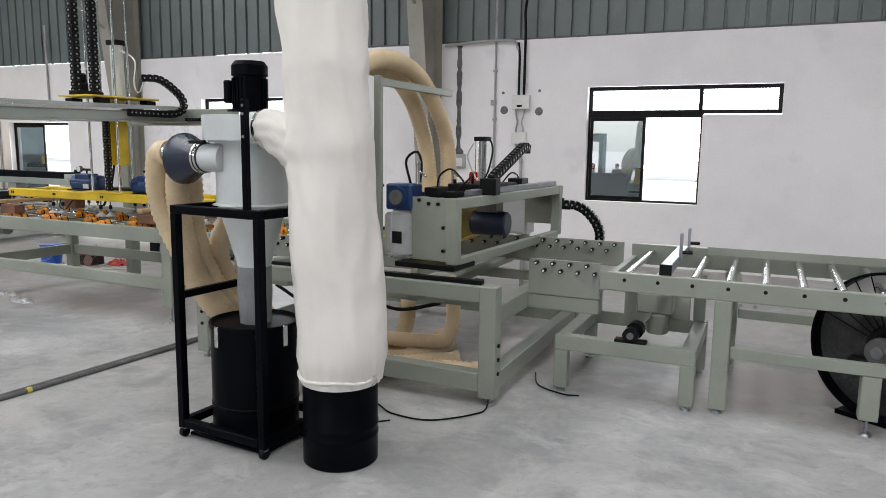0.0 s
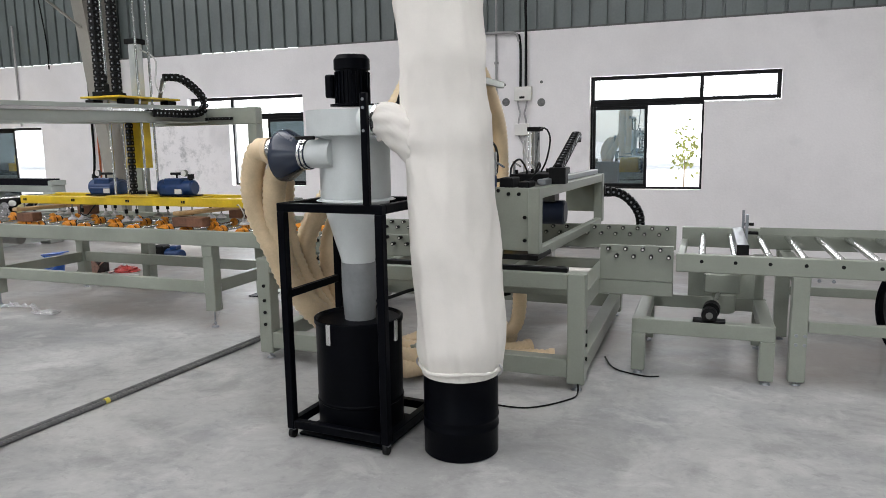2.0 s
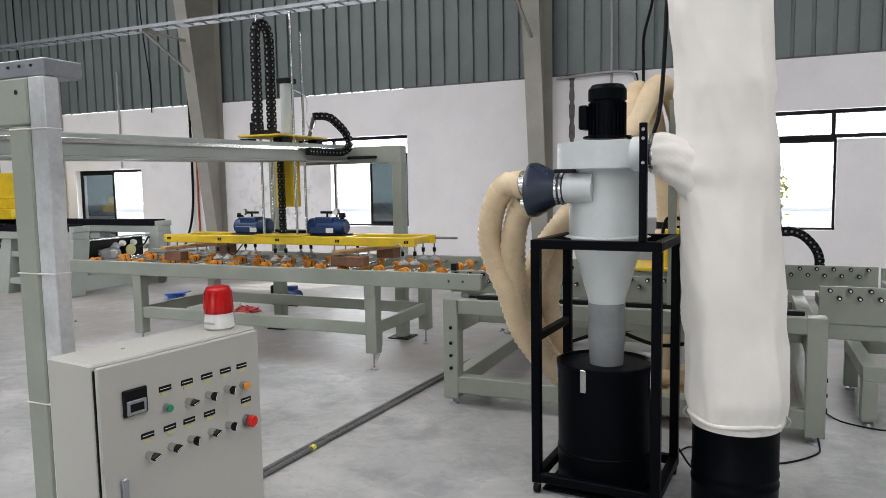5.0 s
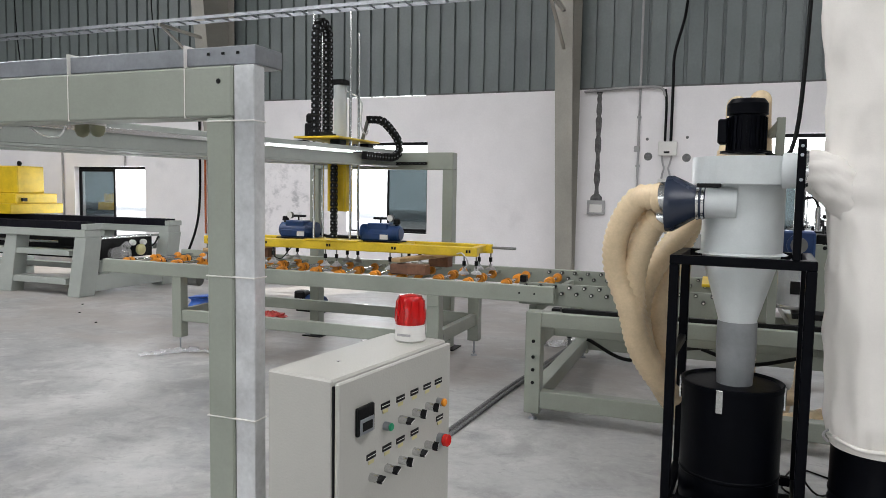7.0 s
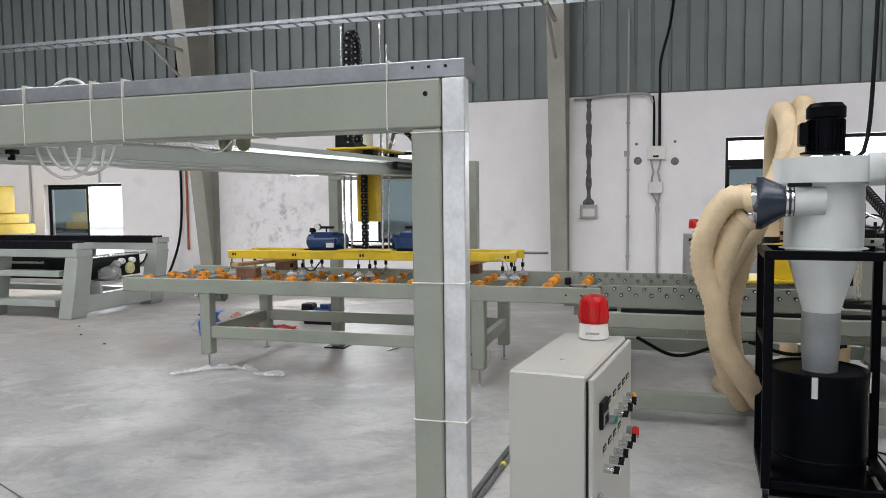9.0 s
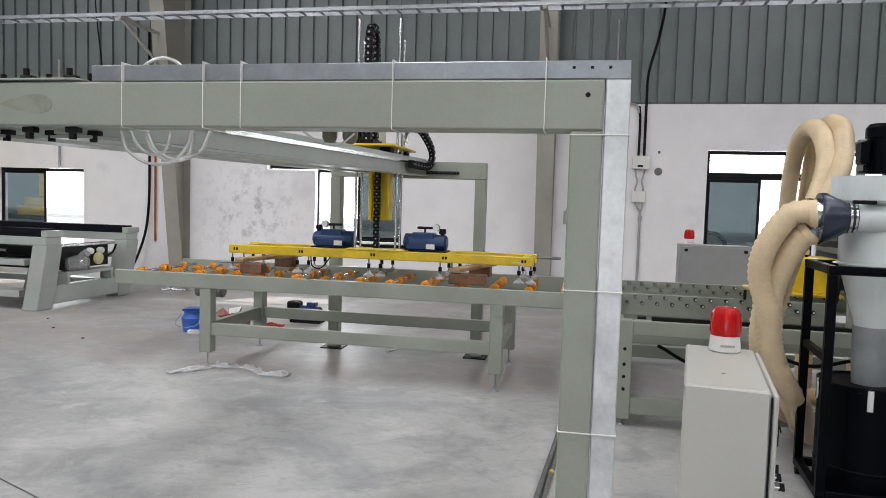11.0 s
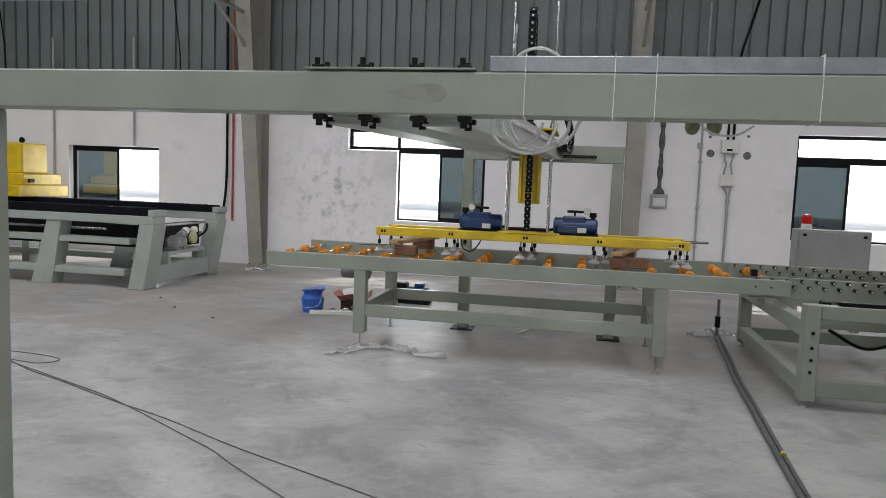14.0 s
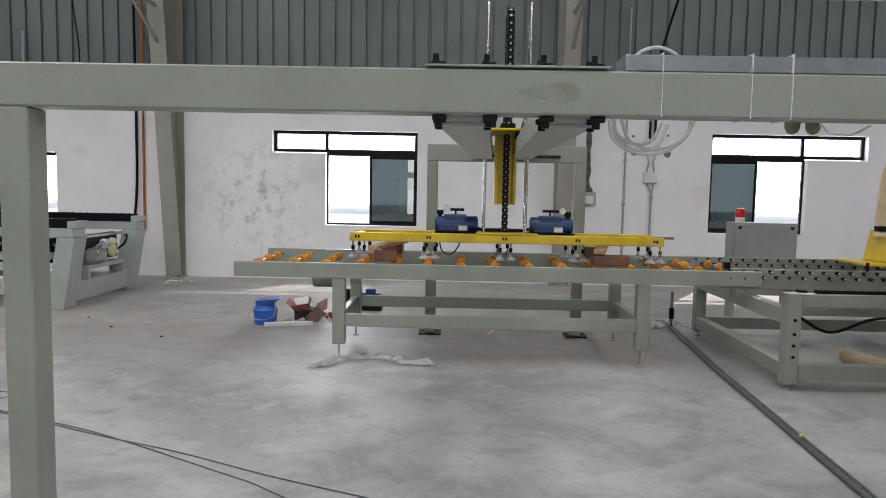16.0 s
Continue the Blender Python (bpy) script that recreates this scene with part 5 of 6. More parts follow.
# ---- outfeed roller table and wheel ----
def outfeed():
    R = thing("outfeed_table", (0.4, 4.9, 0), "grey-green outfeed table with bright steel rollers", "conveyor table")
    ya, yb = 4.3, 5.52
    part("side_rail", boxes((-0.82, 2.4, ya, ya + 0.045, 0.715, 0.835), bev=0.005), GREY, R)
    part("side_rail", boxes((-0.82, 2.4, yb - 0.045, yb, 0.715, 0.875), bev=0.005), GREY, R)
    for i in range(15):
        x = -0.66 + 0.205 * i
        r = part("roller", cyl((x, ya + 0.05, 0.815), (x, yb - 0.05, 0.815), 0.024, n=14), STEEL, R, "bright steel roller", 40)
        part("axle_end", cyl((x, ya - 0.004, 0.79), (x, ya, 0.79), 0.012, n=10), RUBBER, r)
    part("end_cross", boxes((-0.82, -0.775, ya + 0.045, yb - 0.045, 0.72, 0.78), bev=0.004), GREY, R)
    part("under_beam", boxes((-0.1, 0.0, ya + 0.09, yb - 0.09, 0.64, 0.71), bev=0.004), GREY, R)
    for x, z0, zt in ((-0.115, 0.03, 0.715), (0.69, 0.1, 0.36), (1.9, 0.1, 0.715)):
        for y in (ya - 0.002, yb - 0.1):
            part("leg", boxes((x, x + 0.1, y, y + 0.1, z0, zt), bev=0.005), GREY, R)
            foot(R, x + 0.05, y + 0.05, z0)
    for y in (ya, yb - 0.06):
        part("lower_rail", boxes((-0.01, 1.9, y, y + 0.055, 0.362, 0.432), bev=0.004), GREY, R)
    bolts(R, [(-0.1 + dx, ya - 0.002, z) for dx in (0.02, 0.07) for z in (0.34, 0.28)], (0, -1, 0), 0.012, 0.01, GALV)
    bolts(R, [(0.03 + dx, ya, 0.7) for dx in (0.0, 0.08)], (0, -1, 0), 0.012, 0.01, GALV)
    # lower drive frame
    sa, sb = 4.26, 5.1
    for y in (sa, sb):
        part("sub_rail", boxes((-1.09, -0.2, y, y + 0.08, 0.29, 0.39), bev=0.005), GREY, R)
    for x in (-1.09, -0.29):
        part("sub_cross", boxes((x, x + 0.09, sa + 0.08, sb, 0.295, 0.385), bev=0.005), GREY, R)
        for y in (sa, sb):
            part("sub_leg", boxes((x, x + 0.09, y, y + 0.08, 0.03, 0.29), bev=0.005), GREY, R)
            foot(R, x + 0.045, y + 0.04, 0.03)
    part("riser", boxes((-1.05, -0.97, sb, sb + 0.07, 0.39, 0.62), bev=0.004), GREY, R)
    part("riser", boxes((-0.3, -0.22, sb, sb + 0.07, 0.39, 0.72), bev=0.004), GREY, R)
    part("mount_plate", boxes((-0.75, -0.3, 4.86, 4.88, 0.44, 0.72), bev=0.003), GREY, R)
    d = part("drive_shaft", cyl((-0.6, 4.28, 0.44), (-0.52, 4.86, 0.52), 0.016, n=12), STEEL, R, "", 40)
    bb = part("pillow_bearing", join(join(cyl((-0.6, 4.26, 0.44), (-0.6, 4.32, 0.44), 0.05, n=18), cyl((-0.59, 4.36, 0.45), (-0.585, 4.43, 0.455), 0.055, n=18)), boxes((-0.7, -0.5, 4.26, 4.33, 0.39, 0.41), bev=0.004)), RUBBER, R, "dark pillow-block bearing", 35)
    part("bore", cyl((-0.6, 4.25, 0.44), (-0.6, 4.262, 0.44), 0.022, n=12), DULLSTEEL, bb)
    part("gearmotor", cyl((-0.5, 4.75, 0.36), (-0.5, 4.75, 0.5), 0.075, n=18, bev=0.01), GREY, R, "", 35)
    part("gear_housing", boxes((-0.64, -0.4, 4.7, 4.86, 0.5, 0.64), bev=0.01), GREY, R)
    # stop bar across the rollers
    s = part("stop_bar", boxes((-0.45, -0.38, 4.32, 5.3, 0.842, 0.905), bev=0.004), GALV, R, "square steel stop bar")
    part("end_cap", boxes((-0.452, -0.378, 4.312, 4.32, 0.84, 0.907), bev=0.002), RUBBER, s)
    for y, h in ((4.75, 1.06), (5.28, 1.04)):
        part("stop_finger", boxes((-0.385, -0.365, y, y + 0.03, 0.87, h), bev=0.003), GALV, s)
        part("thumb_screw", cyl((-0.365, y + 0.015, 0.93), (-0.3, y + 0.015, 0.93), 0.012, n=8), RUBBER, s)
    part("side_guard", boxes((-0.25, 1.0, 5.36, 5.37, 0.84, 0.9), bev=0.002), GREY, R)
    return R


outfeed()


def big_wheel():
    V = thing("fan_wheel", (0.87, 4.62, 0), "large black-rimmed fan wheel with spokes behind the rails", "fan")
    cx, cy, cz, r = 0.87, 4.62, 0.46, 0.445
    Y = (0, 1, 0)
    pts = [(cx + r * math.cos(2 * math.pi * k / 48), cy, cz + r * math.sin(2 * math.pi * k / 48)) for k in range(49)]
    part("rim", rings([((cx, cy - 0.06, cz), r, Y), ((cx, cy - 0.06, cz), r + 0.018, Y), ((cx, cy + 0.06, cz), r + 0.018, Y), ((cx, cy + 0.06, cz), r, Y), ((cx, cy - 0.06, cz), r, Y)], 56, cap=False), BLACK, V, "black rolled rim", 40)
    # back plate; a pale segment in its upper part draws a reflection
    poly = []
    for k in range(41):
        a = math.pi * (0.86 + 1.28 * k / 40)
        poly.append((cx + (r - 0.003) * math.cos(a), cz + (r - 0.003) * math.sin(a)))
    part("back_plate", prism(poly, "y", cy + 0.02, cy + 0.03), mat("scuffed_black", (0.06, 0.06, 0.06), 0.35, 0.3, var=0.3, scale=5, dark=(0.01, 0.01, 0.01)), V, "scuffed dark back plate")
    part("reflection_panel", prism([(cx + (r - 0.003) * math.cos(math.pi * (0.13 + 0.74 * k / 24)), cz + (r - 0.003) * math.sin(math.pi * (0.13 + 0.74 * k / 24))) for k in range(25)], "y", cy + 0.03, cy + 0.036), WHITEPLASTIC, V, "pale segment behind the spokes in place of a reflection")
    for k in range(12):
        a = math.pi * (0.12 + 0.76 * k / 11)
        part("spoke", cyl((cx + 0.13 * math.cos(a), cy - 0.03, cz + 0.13 * math.sin(a)), (cx + r * math.cos(a), cy - 0.04, cz + r * math.sin(a)), 0.004, n=6), BLACK, V)
    part("hub", rings([((cx, cy - 0.12, cz), 0.09, Y), ((cx, cy - 0.03, cz), 0.14, Y), ((cx, cy + 0.03, cz), 0.15, Y)], 28), RUBBER, V, "dark hub", 35)
    part("bearing", rings([((cx, cy - 0.17, cz), 0.05, Y), ((cx, cy - 0.17, cz), 0.08, Y), ((cx, cy - 0.12, cz), 0.085, Y)], 24), DULLSTEEL, V, "flanged bearing", 35)
    part("bearing_core", cyl((cx, cy - 0.19, cz), (cx, cy - 0.165, cz), 0.035, n=18), GALV, V, "", 40)
    part("bracket", boxes((cx - 0.2, cx + 0.2, cy - 0.12, cy - 0.03, cz - 0.12, cz - 0.075), bev=0.006), RUBBER, V)
    V.rotation_euler = (0, 0, radians(-32))
    part("stand", boxes((cx - 0.25, cx + 0.25, cy - 0.1, cy + 0.12, 0.0, 0.03), bev=0.004), BLACK, V)
    return V


big_wheel()


# ---- control cabinet ----
def beacon(x, y, z, s=1.0, label="red rotating warning light on a white base"):
    b = thing("warning_light", (x, y, z), label, "warning light")
    Z = (0, 0, 1)
    part("base", rings([((x, y, z), 0.04 * s, Z), ((x, y, z + 0.006), 0.046 * s, Z), ((x, y, z + 0.05 * s), 0.042 * s, Z)], 20), WHITEPLASTIC, b, "white plastic base", 40)
    d = part("dome", rings([((x, y, z + 0.05 * s), 0.044 * s, Z), ((x, y, z + 0.06 * s), 0.045 * s, Z), ((x, y, z + 0.12 * s), 0.04 * s, Z), ((x, y, z + 0.132 * s), 0.034 * s, Z), ((x, y, z + 0.137 * s), 0.01 * s, Z)], 20), REDLENS, b, "red lens", 50)
    part("lamp_core", cyl((x, y, z + 0.052 * s), (x, y, z + 0.115 * s), 0.02 * s, n=12), RED, d, "", 40)
    for k in range(12):
        a = 2 * math.pi * k / 12
        part("lens_rib", cyl((x + 0.0445 * s * math.cos(a), y + 0.0445 * s * math.sin(a), z + 0.062 * s), (x + 0.0405 * s * math.cos(a), y + 0.0405 * s * math.sin(a), z + 0.118 * s), 0.002 * s, n=5), REDLENS, d)
    part("label_mark", boxes((x - 0.02 * s, x + 0.02 * s, y - 0.047 * s, y - 0.044 * s, z + 0.022, z + 0.03), bev=0), CONDUIT, b)
    return b


def control_cabinet():
    K = thing("control_cabinet", (-3.69, 0.66, 0), "pale beige steel control cabinet with knobs and push buttons", "control cabinet")
    x0, x1, ya, yb, zt = -3.69, -3.445, 0.66, 1.285, 1.068
    part("body", boxes((x0, x1 - 0.02, ya, yb, 0.0, zt), bev=0.006), CABINET, K)
    part("door", boxes((x1 - 0.016, x1, ya + 0.004, yb - 0.004, 0.02, zt - 0.008), bev=0.004), CABINET, K, "beige panel door")
    part("door_seam", boxes((x1 - 0.0205, x1 - 0.0155, ya + 0.001, yb - 0.001, 0.01, zt - 0.016), bev=0), RUBBER, K)
    part("vent_plate", boxes((x0 + 0.1, x1 - 0.05, yb, yb + 0.004, 0.93, 0.98), bev=0.001), RUBBER, K)
    X = x1
    dy = 0.03
    part("bolt", cyl((-3.58, 0.84, zt), (-3.58, 0.84, zt + 0.003), 0.006, n=8), CONDUIT, K)

    def tag(y, z, w=0.045):
        t = part("label_plate", boxes((X, X + 0.002, y - w / 2, y + w / 2, z, z + 0.017), bev=0), RUBBER, K)
        part("label_text", boxes((X + 0.002, X + 0.0025, y - w * 0.42, y + w * 0.42, z + 0.0075, z + 0.0095), bev=0), WHITEPLASTIC, t)
        part("label_strip", boxes((X, X + 0.0015, y - w * 0.3, y + w * 0.3, z - 0.014, z - 0.004), bev=0), PALELABEL, K)

    def knob(y, z, ang):
        k = part("knob", cyl((X, y, z), (X + 0.03, y, z), 0.0125, n=16), STEEL, K, "black selector knob", 40)
        c, s = math.cos(ang), math.sin(ang)
        part("lever", bar((X + 0.036, y - c * 0.014, z - s * 0.014), (X + 0.036, y + c * 0.014, z + s * 0.014), 0.009, 0.018, 0.002, up=(1, 0, 0)), RUBBER, k)
        part("marker", bar((X + 0.0455, y - c * 0.011, z - s * 0.011), (X + 0.0455, y + c * 0.011, z + s * 0.011), 0.002, 0.001, 0, up=(1, 0, 0)), WHITEPLASTIC, k)

    def button(y, z, r, h, material, label, name="button"):
        k = part(name, cyl((X, y, z), (X + 0.018, y, z), r + 0.001, n=18), GALV, K, label, 40)
        part("cap", cyl((X + 0.018, y, z), (X + h + 0.012, y, z), r, n=18, bev=0.003), material, k, "", 40)

    # meter
    mt = part("meter", boxes((X, X + 0.012, 0.735, 0.815, 0.897, 0.977), bev=0.003), RUBBER, K, "small digital meter with silver bezel")
    part("bezel", boxes((X + 0.012, X + 0.015, 0.742, 0.808, 0.9, 0.944), bev=0.002), GALV, mt)
    part("display", boxes((X + 0.015, X + 0.016, 0.752, 0.798, 0.91, 0.934), bev=0), RUBBER, mt)
    for y, a in ((0.936, 0.3), (1.016, 1.2), (1.095, 1.3)):
        knob(y + dy, 0.884, a)
    for y, a in ((0.784, 0.4), (0.864, 0.5), (0.938, 1.3), (1.02, 0.4), (1.094, 1.2)):
        knob(y + dy, 0.758, a)
    button(0.884, 0.887, 0.012, 0.014, GREENB, "green push button")
    button(1.197, 0.88, 0.013, 0.018, ORANGE, "orange pilot lamp", "pilot_lamp")
    button(1.21, 0.75, 0.02, 0.026, RED, "red mushroom emergency stop", "stop_button")
    for y in (0.854, 0.936, 1.016, 1.095, 1.167):
        tag(y + dy, 0.94)
    for y in (0.784, 0.864, 0.938, 1.02, 1.18):
        tag(y + dy, 0.814 if y > 1.1 else 0.812)
    part("lock_handle", boxes((X, X + 0.014, 0.715, 0.738, 0.632, 0.717), bev=0.004), GALV, K, "flush steel lock handle")
    K.location, K.rotation_euler = (-3.702, 0.684, 0), (0, 0, radians(-8))
    return K


control_cabinet()
beacon(-3.5, 1.212, 1.068, 1.15)


def enclosure():
    E = thing("electrical_enclosure", (-2.55, 7.05, 0), "dark grey electrical enclosure standing behind the machine", "electrical cabinet")
    part("body", boxes((-2.94, -2.17, 6.95, 7.2, 0.7, 1.175), bev=0.006), ENCLOSURE, E)
    part("door", boxes((-2.92, -2.19, 6.938, 6.95, 0.72, 1.155), bev=0.004), ENCLOSURE, E)
    for x in (-2.87, -2.24):
        part("hinge", boxes((x - 0.02, x + 0.02, 6.93, 6.938, 1.1, 1.13), bev=0.003), RUBBER, E)
    for x in (-2.92, -2.25):
        part("leg", boxes((x, x + 0.05, 6.98, 7.16, 0.0, 0.7), bev=0.004), ENCLOSURE, E)
    return E


enclosure()
beacon(-2.83, 7.05, 1.175, 1.25, "red warning light on top of the enclosure")


# ---- bridge machine near the first window ----
def bridge_machine():
    M = thing("bridge_machine", (-12.5, 7.4, 0), "pale grey-green bridge machine with dark bellows and yellow head", "machine")
    xr, xl = -10.72, -16.5
    for y0, y1 in ((6.5, 6.78), (8.12, 8.4)):
        part("long_beam", boxes((xl, xr - 0.05, y0, y1, 0.86, 0.965), bev=0.006), GREY2, M)
        bm = bmesh.new()
        x, k = xl, 0
        while x < xr - 0.14:
            join(bm, boxes((x, x + 0.05, y0 + 0.03 + 0.004 * (k % 2), y1 - 0.03, 0.968, 1.075 - 0.004 * (k % 2)), bev=0))
            x += 0.05
            k += 1
        part("bellows", bm, CHARCOAL, M, "dark folded bellows way cover")
        part("end_stop", boxes((xr - 0.12, xr - 0.02, y0, y1, 0.968, 1.05), bev=0.005), GREY2, M)
        part("middle_rail", boxes((xl, xr - 0.42, y0 + 0.05, y1 - 0.05, 0.58, 0.66), bev=0.005), GREY2, M)
        part("bottom_rail", boxes((xl, xr - 0.5, y0 + 0.05, y1 - 0.05, 0.16, 0.25), bev=0.005), GREY2, M)
        part("end_leg", prism([(-11.14, 0.0), (-10.91, 0.0), (-10.85, 0.3), (-10.75, 0.86), (-10.97, 0.86), (-11.03, 0.5)], "y", y0, y1, 0.008), GREY2, M, "splayed end leg")
        part("mid_leg", prism([(-12.62, 0.0), (-12.3, 0.0), (-12.14, 0.86), (-12.36, 0.86)], "y", y0 + 0.03, y1 - 0.03, 0.006), GREY2, M, "splayed middle leg")
        part("mid_leg", boxes((-14.2, -14.07, y0 + 0.03, y1 - 0.03, 0.0, 0.86), bev=0.005), GREY2, M)
    part("end_rail", boxes((-11.03, -10.9, 6.78, 8.12, 0.06, 0.3), bev=0.005), GREY2, M)
    part("end_shelf", boxes((-11.05, -10.86, 7.0, 7.95, 0.42, 0.47), (-11.05, -10.86, 7.0, 7.05, 0.3, 0.42), (-11.05, -10.86, 7.9, 7.95, 0.3, 0.42), bev=0.004), GREY2, M)
    g = part("gearmotor", cyl((-11.2, 7.25, 0.6), (-10.85, 7.25, 0.6), 0.075, n=20, bev=0.012), DULLSTEEL, M, "dull grey gearmotor with finned cover", 35)
    part("fan_cover", cyl((-10.86, 7.25, 0.6), (-10.82, 7.25, 0.6), 0.07, n=18), DULLSTEEL, g)
    for y in (7.5, 7.72):
        part("pulley", rings([((-10.95, y, 0.73), 0.03, (1, 0, 0)), ((-10.93, y, 0.73), 0.045, (1, 0, 0)), ((-10.88, y, 0.73), 0.045, (1, 0, 0)), ((-10.86, y, 0.73), 0.035, (1, 0, 0))], 20), WHITEPLASTIC, M, "", 40)
    part("drive_housing", boxes((-11.06, -10.97, 6.95, 7.98, 0.5, 0.84), bev=0.01), RUBBER, M, "dark drive housing")
    part("wrapped_motor", join(boxes((-11.14, -10.8, 7.08, 7.4, 0.47, 0.66), bev=0.05, seg=2), cyl((-10.95, 7.3, 0.6), (-10.8, 7.3, 0.72), 0.06, n=12)), FILM, M, "motor wrapped in creased clear film", 40)
    part("belt_reel", rings([((-10.9, 7.62, 0.62), 0.03, (1, 0, 0)), ((-10.88, 7.62, 0.62), 0.085, (1, 0, 0)), ((-10.84, 7.62, 0.62), 0.085, (1, 0, 0)), ((-10.82, 7.62, 0.62), 0.05, (1, 0, 0))], 20), PALELABEL, M, "pale belt reel", 40)
    part("air_hose", tube([(-10.86, 7.75, 0.62), (-10.8, 7.85, 0.7), (-10.82, 7.95, 0.8), (-10.9, 8.05, 0.78)], 0.014, 8), RUBBER, M, "", 60)
    part("drive_shaft", cyl((-10.96, 6.8, 0.82), (-10.96, 8.1, 0.82), 0.02, n=10), STEEL, M, "", 40)
    part("gearbox", boxes((-11.7, -11.25, 6.85, 7.0, 0.68, 0.82), bev=0.01), RUBBER, M)
    part("steel_shaft", cyl((-14, 6.9, 0.74), (-11.2, 6.9, 0.74), 0.02, n=10), STEEL, M, "", 40)
    # added dark sheet for the shade and dark machinery inside the frame
    part("shade_sheet", boxes((xl, -11.1, 7.0, 7.9, 0.5, 0.56), bev=0.003), RUBBER, M, "dark sheet between the rails for the shaded machinery")
    part("screw_guard", boxes((xl, -11.35, 7.3, 7.55, 0.6, 0.8), bev=0.01), RUBBER, M)
    h = part("yellow_head", join(boxes((-14.9, -14.16, 8.15, 8.7, 1.44, 1.93), bev=0.02), boxes((-15.1, -14.02, 8.0, 8.85, 1.26, 1.44), bev=0.015)), YELLOW, M, "yellow painted machine head")
    part("saddle", boxes((-15.2, -13.96, 7.85, 8.92, 1.08, 1.26), bev=0.01), YELLOW, M, "yellow saddle")
    part("lifting_eye", rings([((-14.3, 8.3, 1.975), 0.05, (0, 1, 0)), ((-14.3, 8.33, 1.975), 0.04, (0, 1, 0))], 16), RUBBER, h, "", 40)
    part("bolt_block", boxes((-14.02, -13.98, 8.1, 8.2, 1.3, 1.36), bev=0.004), RUBBER, h)
    return M


bridge_machine()


# ---- wall services ----
def services():
    y = W0
    c = thing("wall_conduit", (-3.62, y, 1.5), "thin grey vertical conduit clipped to the wall", "conduit")
    part("pipe", cyl((-3.62, y - 0.02, 0.5), (-3.62, y - 0.02, 4.4), 0.017, n=10), CONDUIT, c, "", 50)
    for z in (0.7, 1.3, 2.0, 2.7):
        part("clip", boxes((-3.65, -3.59, y - 0.042, y, z, z + 0.03), bev=0.003), CONDUIT, c)
    part("socket_box", boxes((-3.68, -3.6, y - 0.05, y, 2.22, 2.3), bev=0.006), CONDUIT, c)
    j = thing("junction_boxes", (-3.22, y, 2.0), "two pale junction boxes with looped flexible conduits", "junction box")
    part("upper_box", boxes((-3.34, -3.08, y - 0.08, y, 2.16, 2.36), bev=0.008), WHITEPLASTIC, j)
    part("lower_box", boxes((-3.33, -3.12, y - 0.08, y, 1.66, 1.83), bev=0.008), WHITEPLASTIC, j)
    for s in (-1, 1):
        part("flex", tube([(-3.22 + s * 0.07, y - 0.04, 2.16), (-3.22 + s * 0.05, y - 0.05, 2.05), (-3.22 + s * 0.03, y - 0.05, 1.98), (-3.22 + s * 0.05, y - 0.05, 1.9), (-3.22 + s * 0.06, y - 0.04, 1.83)], 0.014, 8), CONDUIT, j, "", 50)
        part("flex", tube([(-3.22 + s * 0.06, y - 0.04, 1.66), (-3.2 + s * 0.03, y - 0.04, 1.58), (-3.19, y - 0.03, 1.5)], 0.014, 8), CONDUIT, j, "", 50)
    part("down_pipe", cyl((-3.19, y - 0.03, 0.3), (-3.19, y - 0.03, 1.52), 0.02, n=10), CONDUIT, j, "", 50)
    part("coupling", cyl((-3.19, y - 0.03, 1.38), (-3.19, y - 0.03, 1.45), 0.03, n=10), CONDUIT, j, "", 50)
    part("box_mark", boxes((-3.26, -3.18, y - 0.083, y - 0.08, 2.19, 2.22), bev=0), RUBBER, j)
    part("riser", tube([(-3.25, y - 0.04, 2.36), (-3.25, y - 0.04, 2.9), (-3.27, y - 0.05, 3.1)], 0.018, 8), RUBBER, j, "", 50)
    part("riser", tube([(-3.17, y - 0.04, 2.36), (-3.17, y - 0.04, 3.2), (-3.16, y - 0.08, 3.6), (-3.04, y - 0.12, 4.1), (-3.0, 9.3, 4.5), (-3.1, 8.6, 4.6), (-3.3, 8.2, 4.23)], 0.02, 8), RUBBER, j, "", 50)
    part("riser", tube([(-3.27, y - 0.05, 3.0), (-3.33, y - 0.06, 3.12), (-3.6, y - 0.06, 3.14), (-4.0, y - 0.05, 3.13), (-4.42, y - 0.05, 3.1)], 0.02, 8), CONDUIT, j, "", 50)
    for x, z in ((-3.48, 2.15), (-2.95, 2.13), (-3.5, 2.4), (-2.95, 2.42)):
        tagged(part("wall_patch", rings([((x, y - 0.004, z), 0.055 if z < 2.3 else 0.02, (0, 1, 0)), ((x, y + 0.0, z), 0.06 if z < 2.3 else 0.022, (0, 1, 0))], 11), mat("raw_cement", (0.2, 0.2, 0.2), 0.9, var=0.2, scale=20)), "small round patch of raw grey cement on the wall", "wall patch", "cement patches")
    s = thing("switch_box", (-4.2, y, 1.4), "pale switch box at the foot of a cement chase", "switch box")
    part("box", boxes((-4.33, -4.07, y - 0.06, y, 1.29, 1.5), bev=0.006), CONDUIT, s)
    part("plate", boxes((-4.29, -4.11, y - 0.068, y - 0.06, 1.32, 1.44), bev=0.004), WHITEPLASTIC, s)
    rnd = random.Random(4)
    z = 1.5
    L, Rr = [], []
    while z < 3.12:
        wid = 0.036 + rnd.uniform(-0.01, 0.016) + (0.06 if z < 1.56 else 0)
        L.append((-4.2 - wid, z))
        Rr.append((-4.2 + wid * 0.9, z))
        z += 0.05
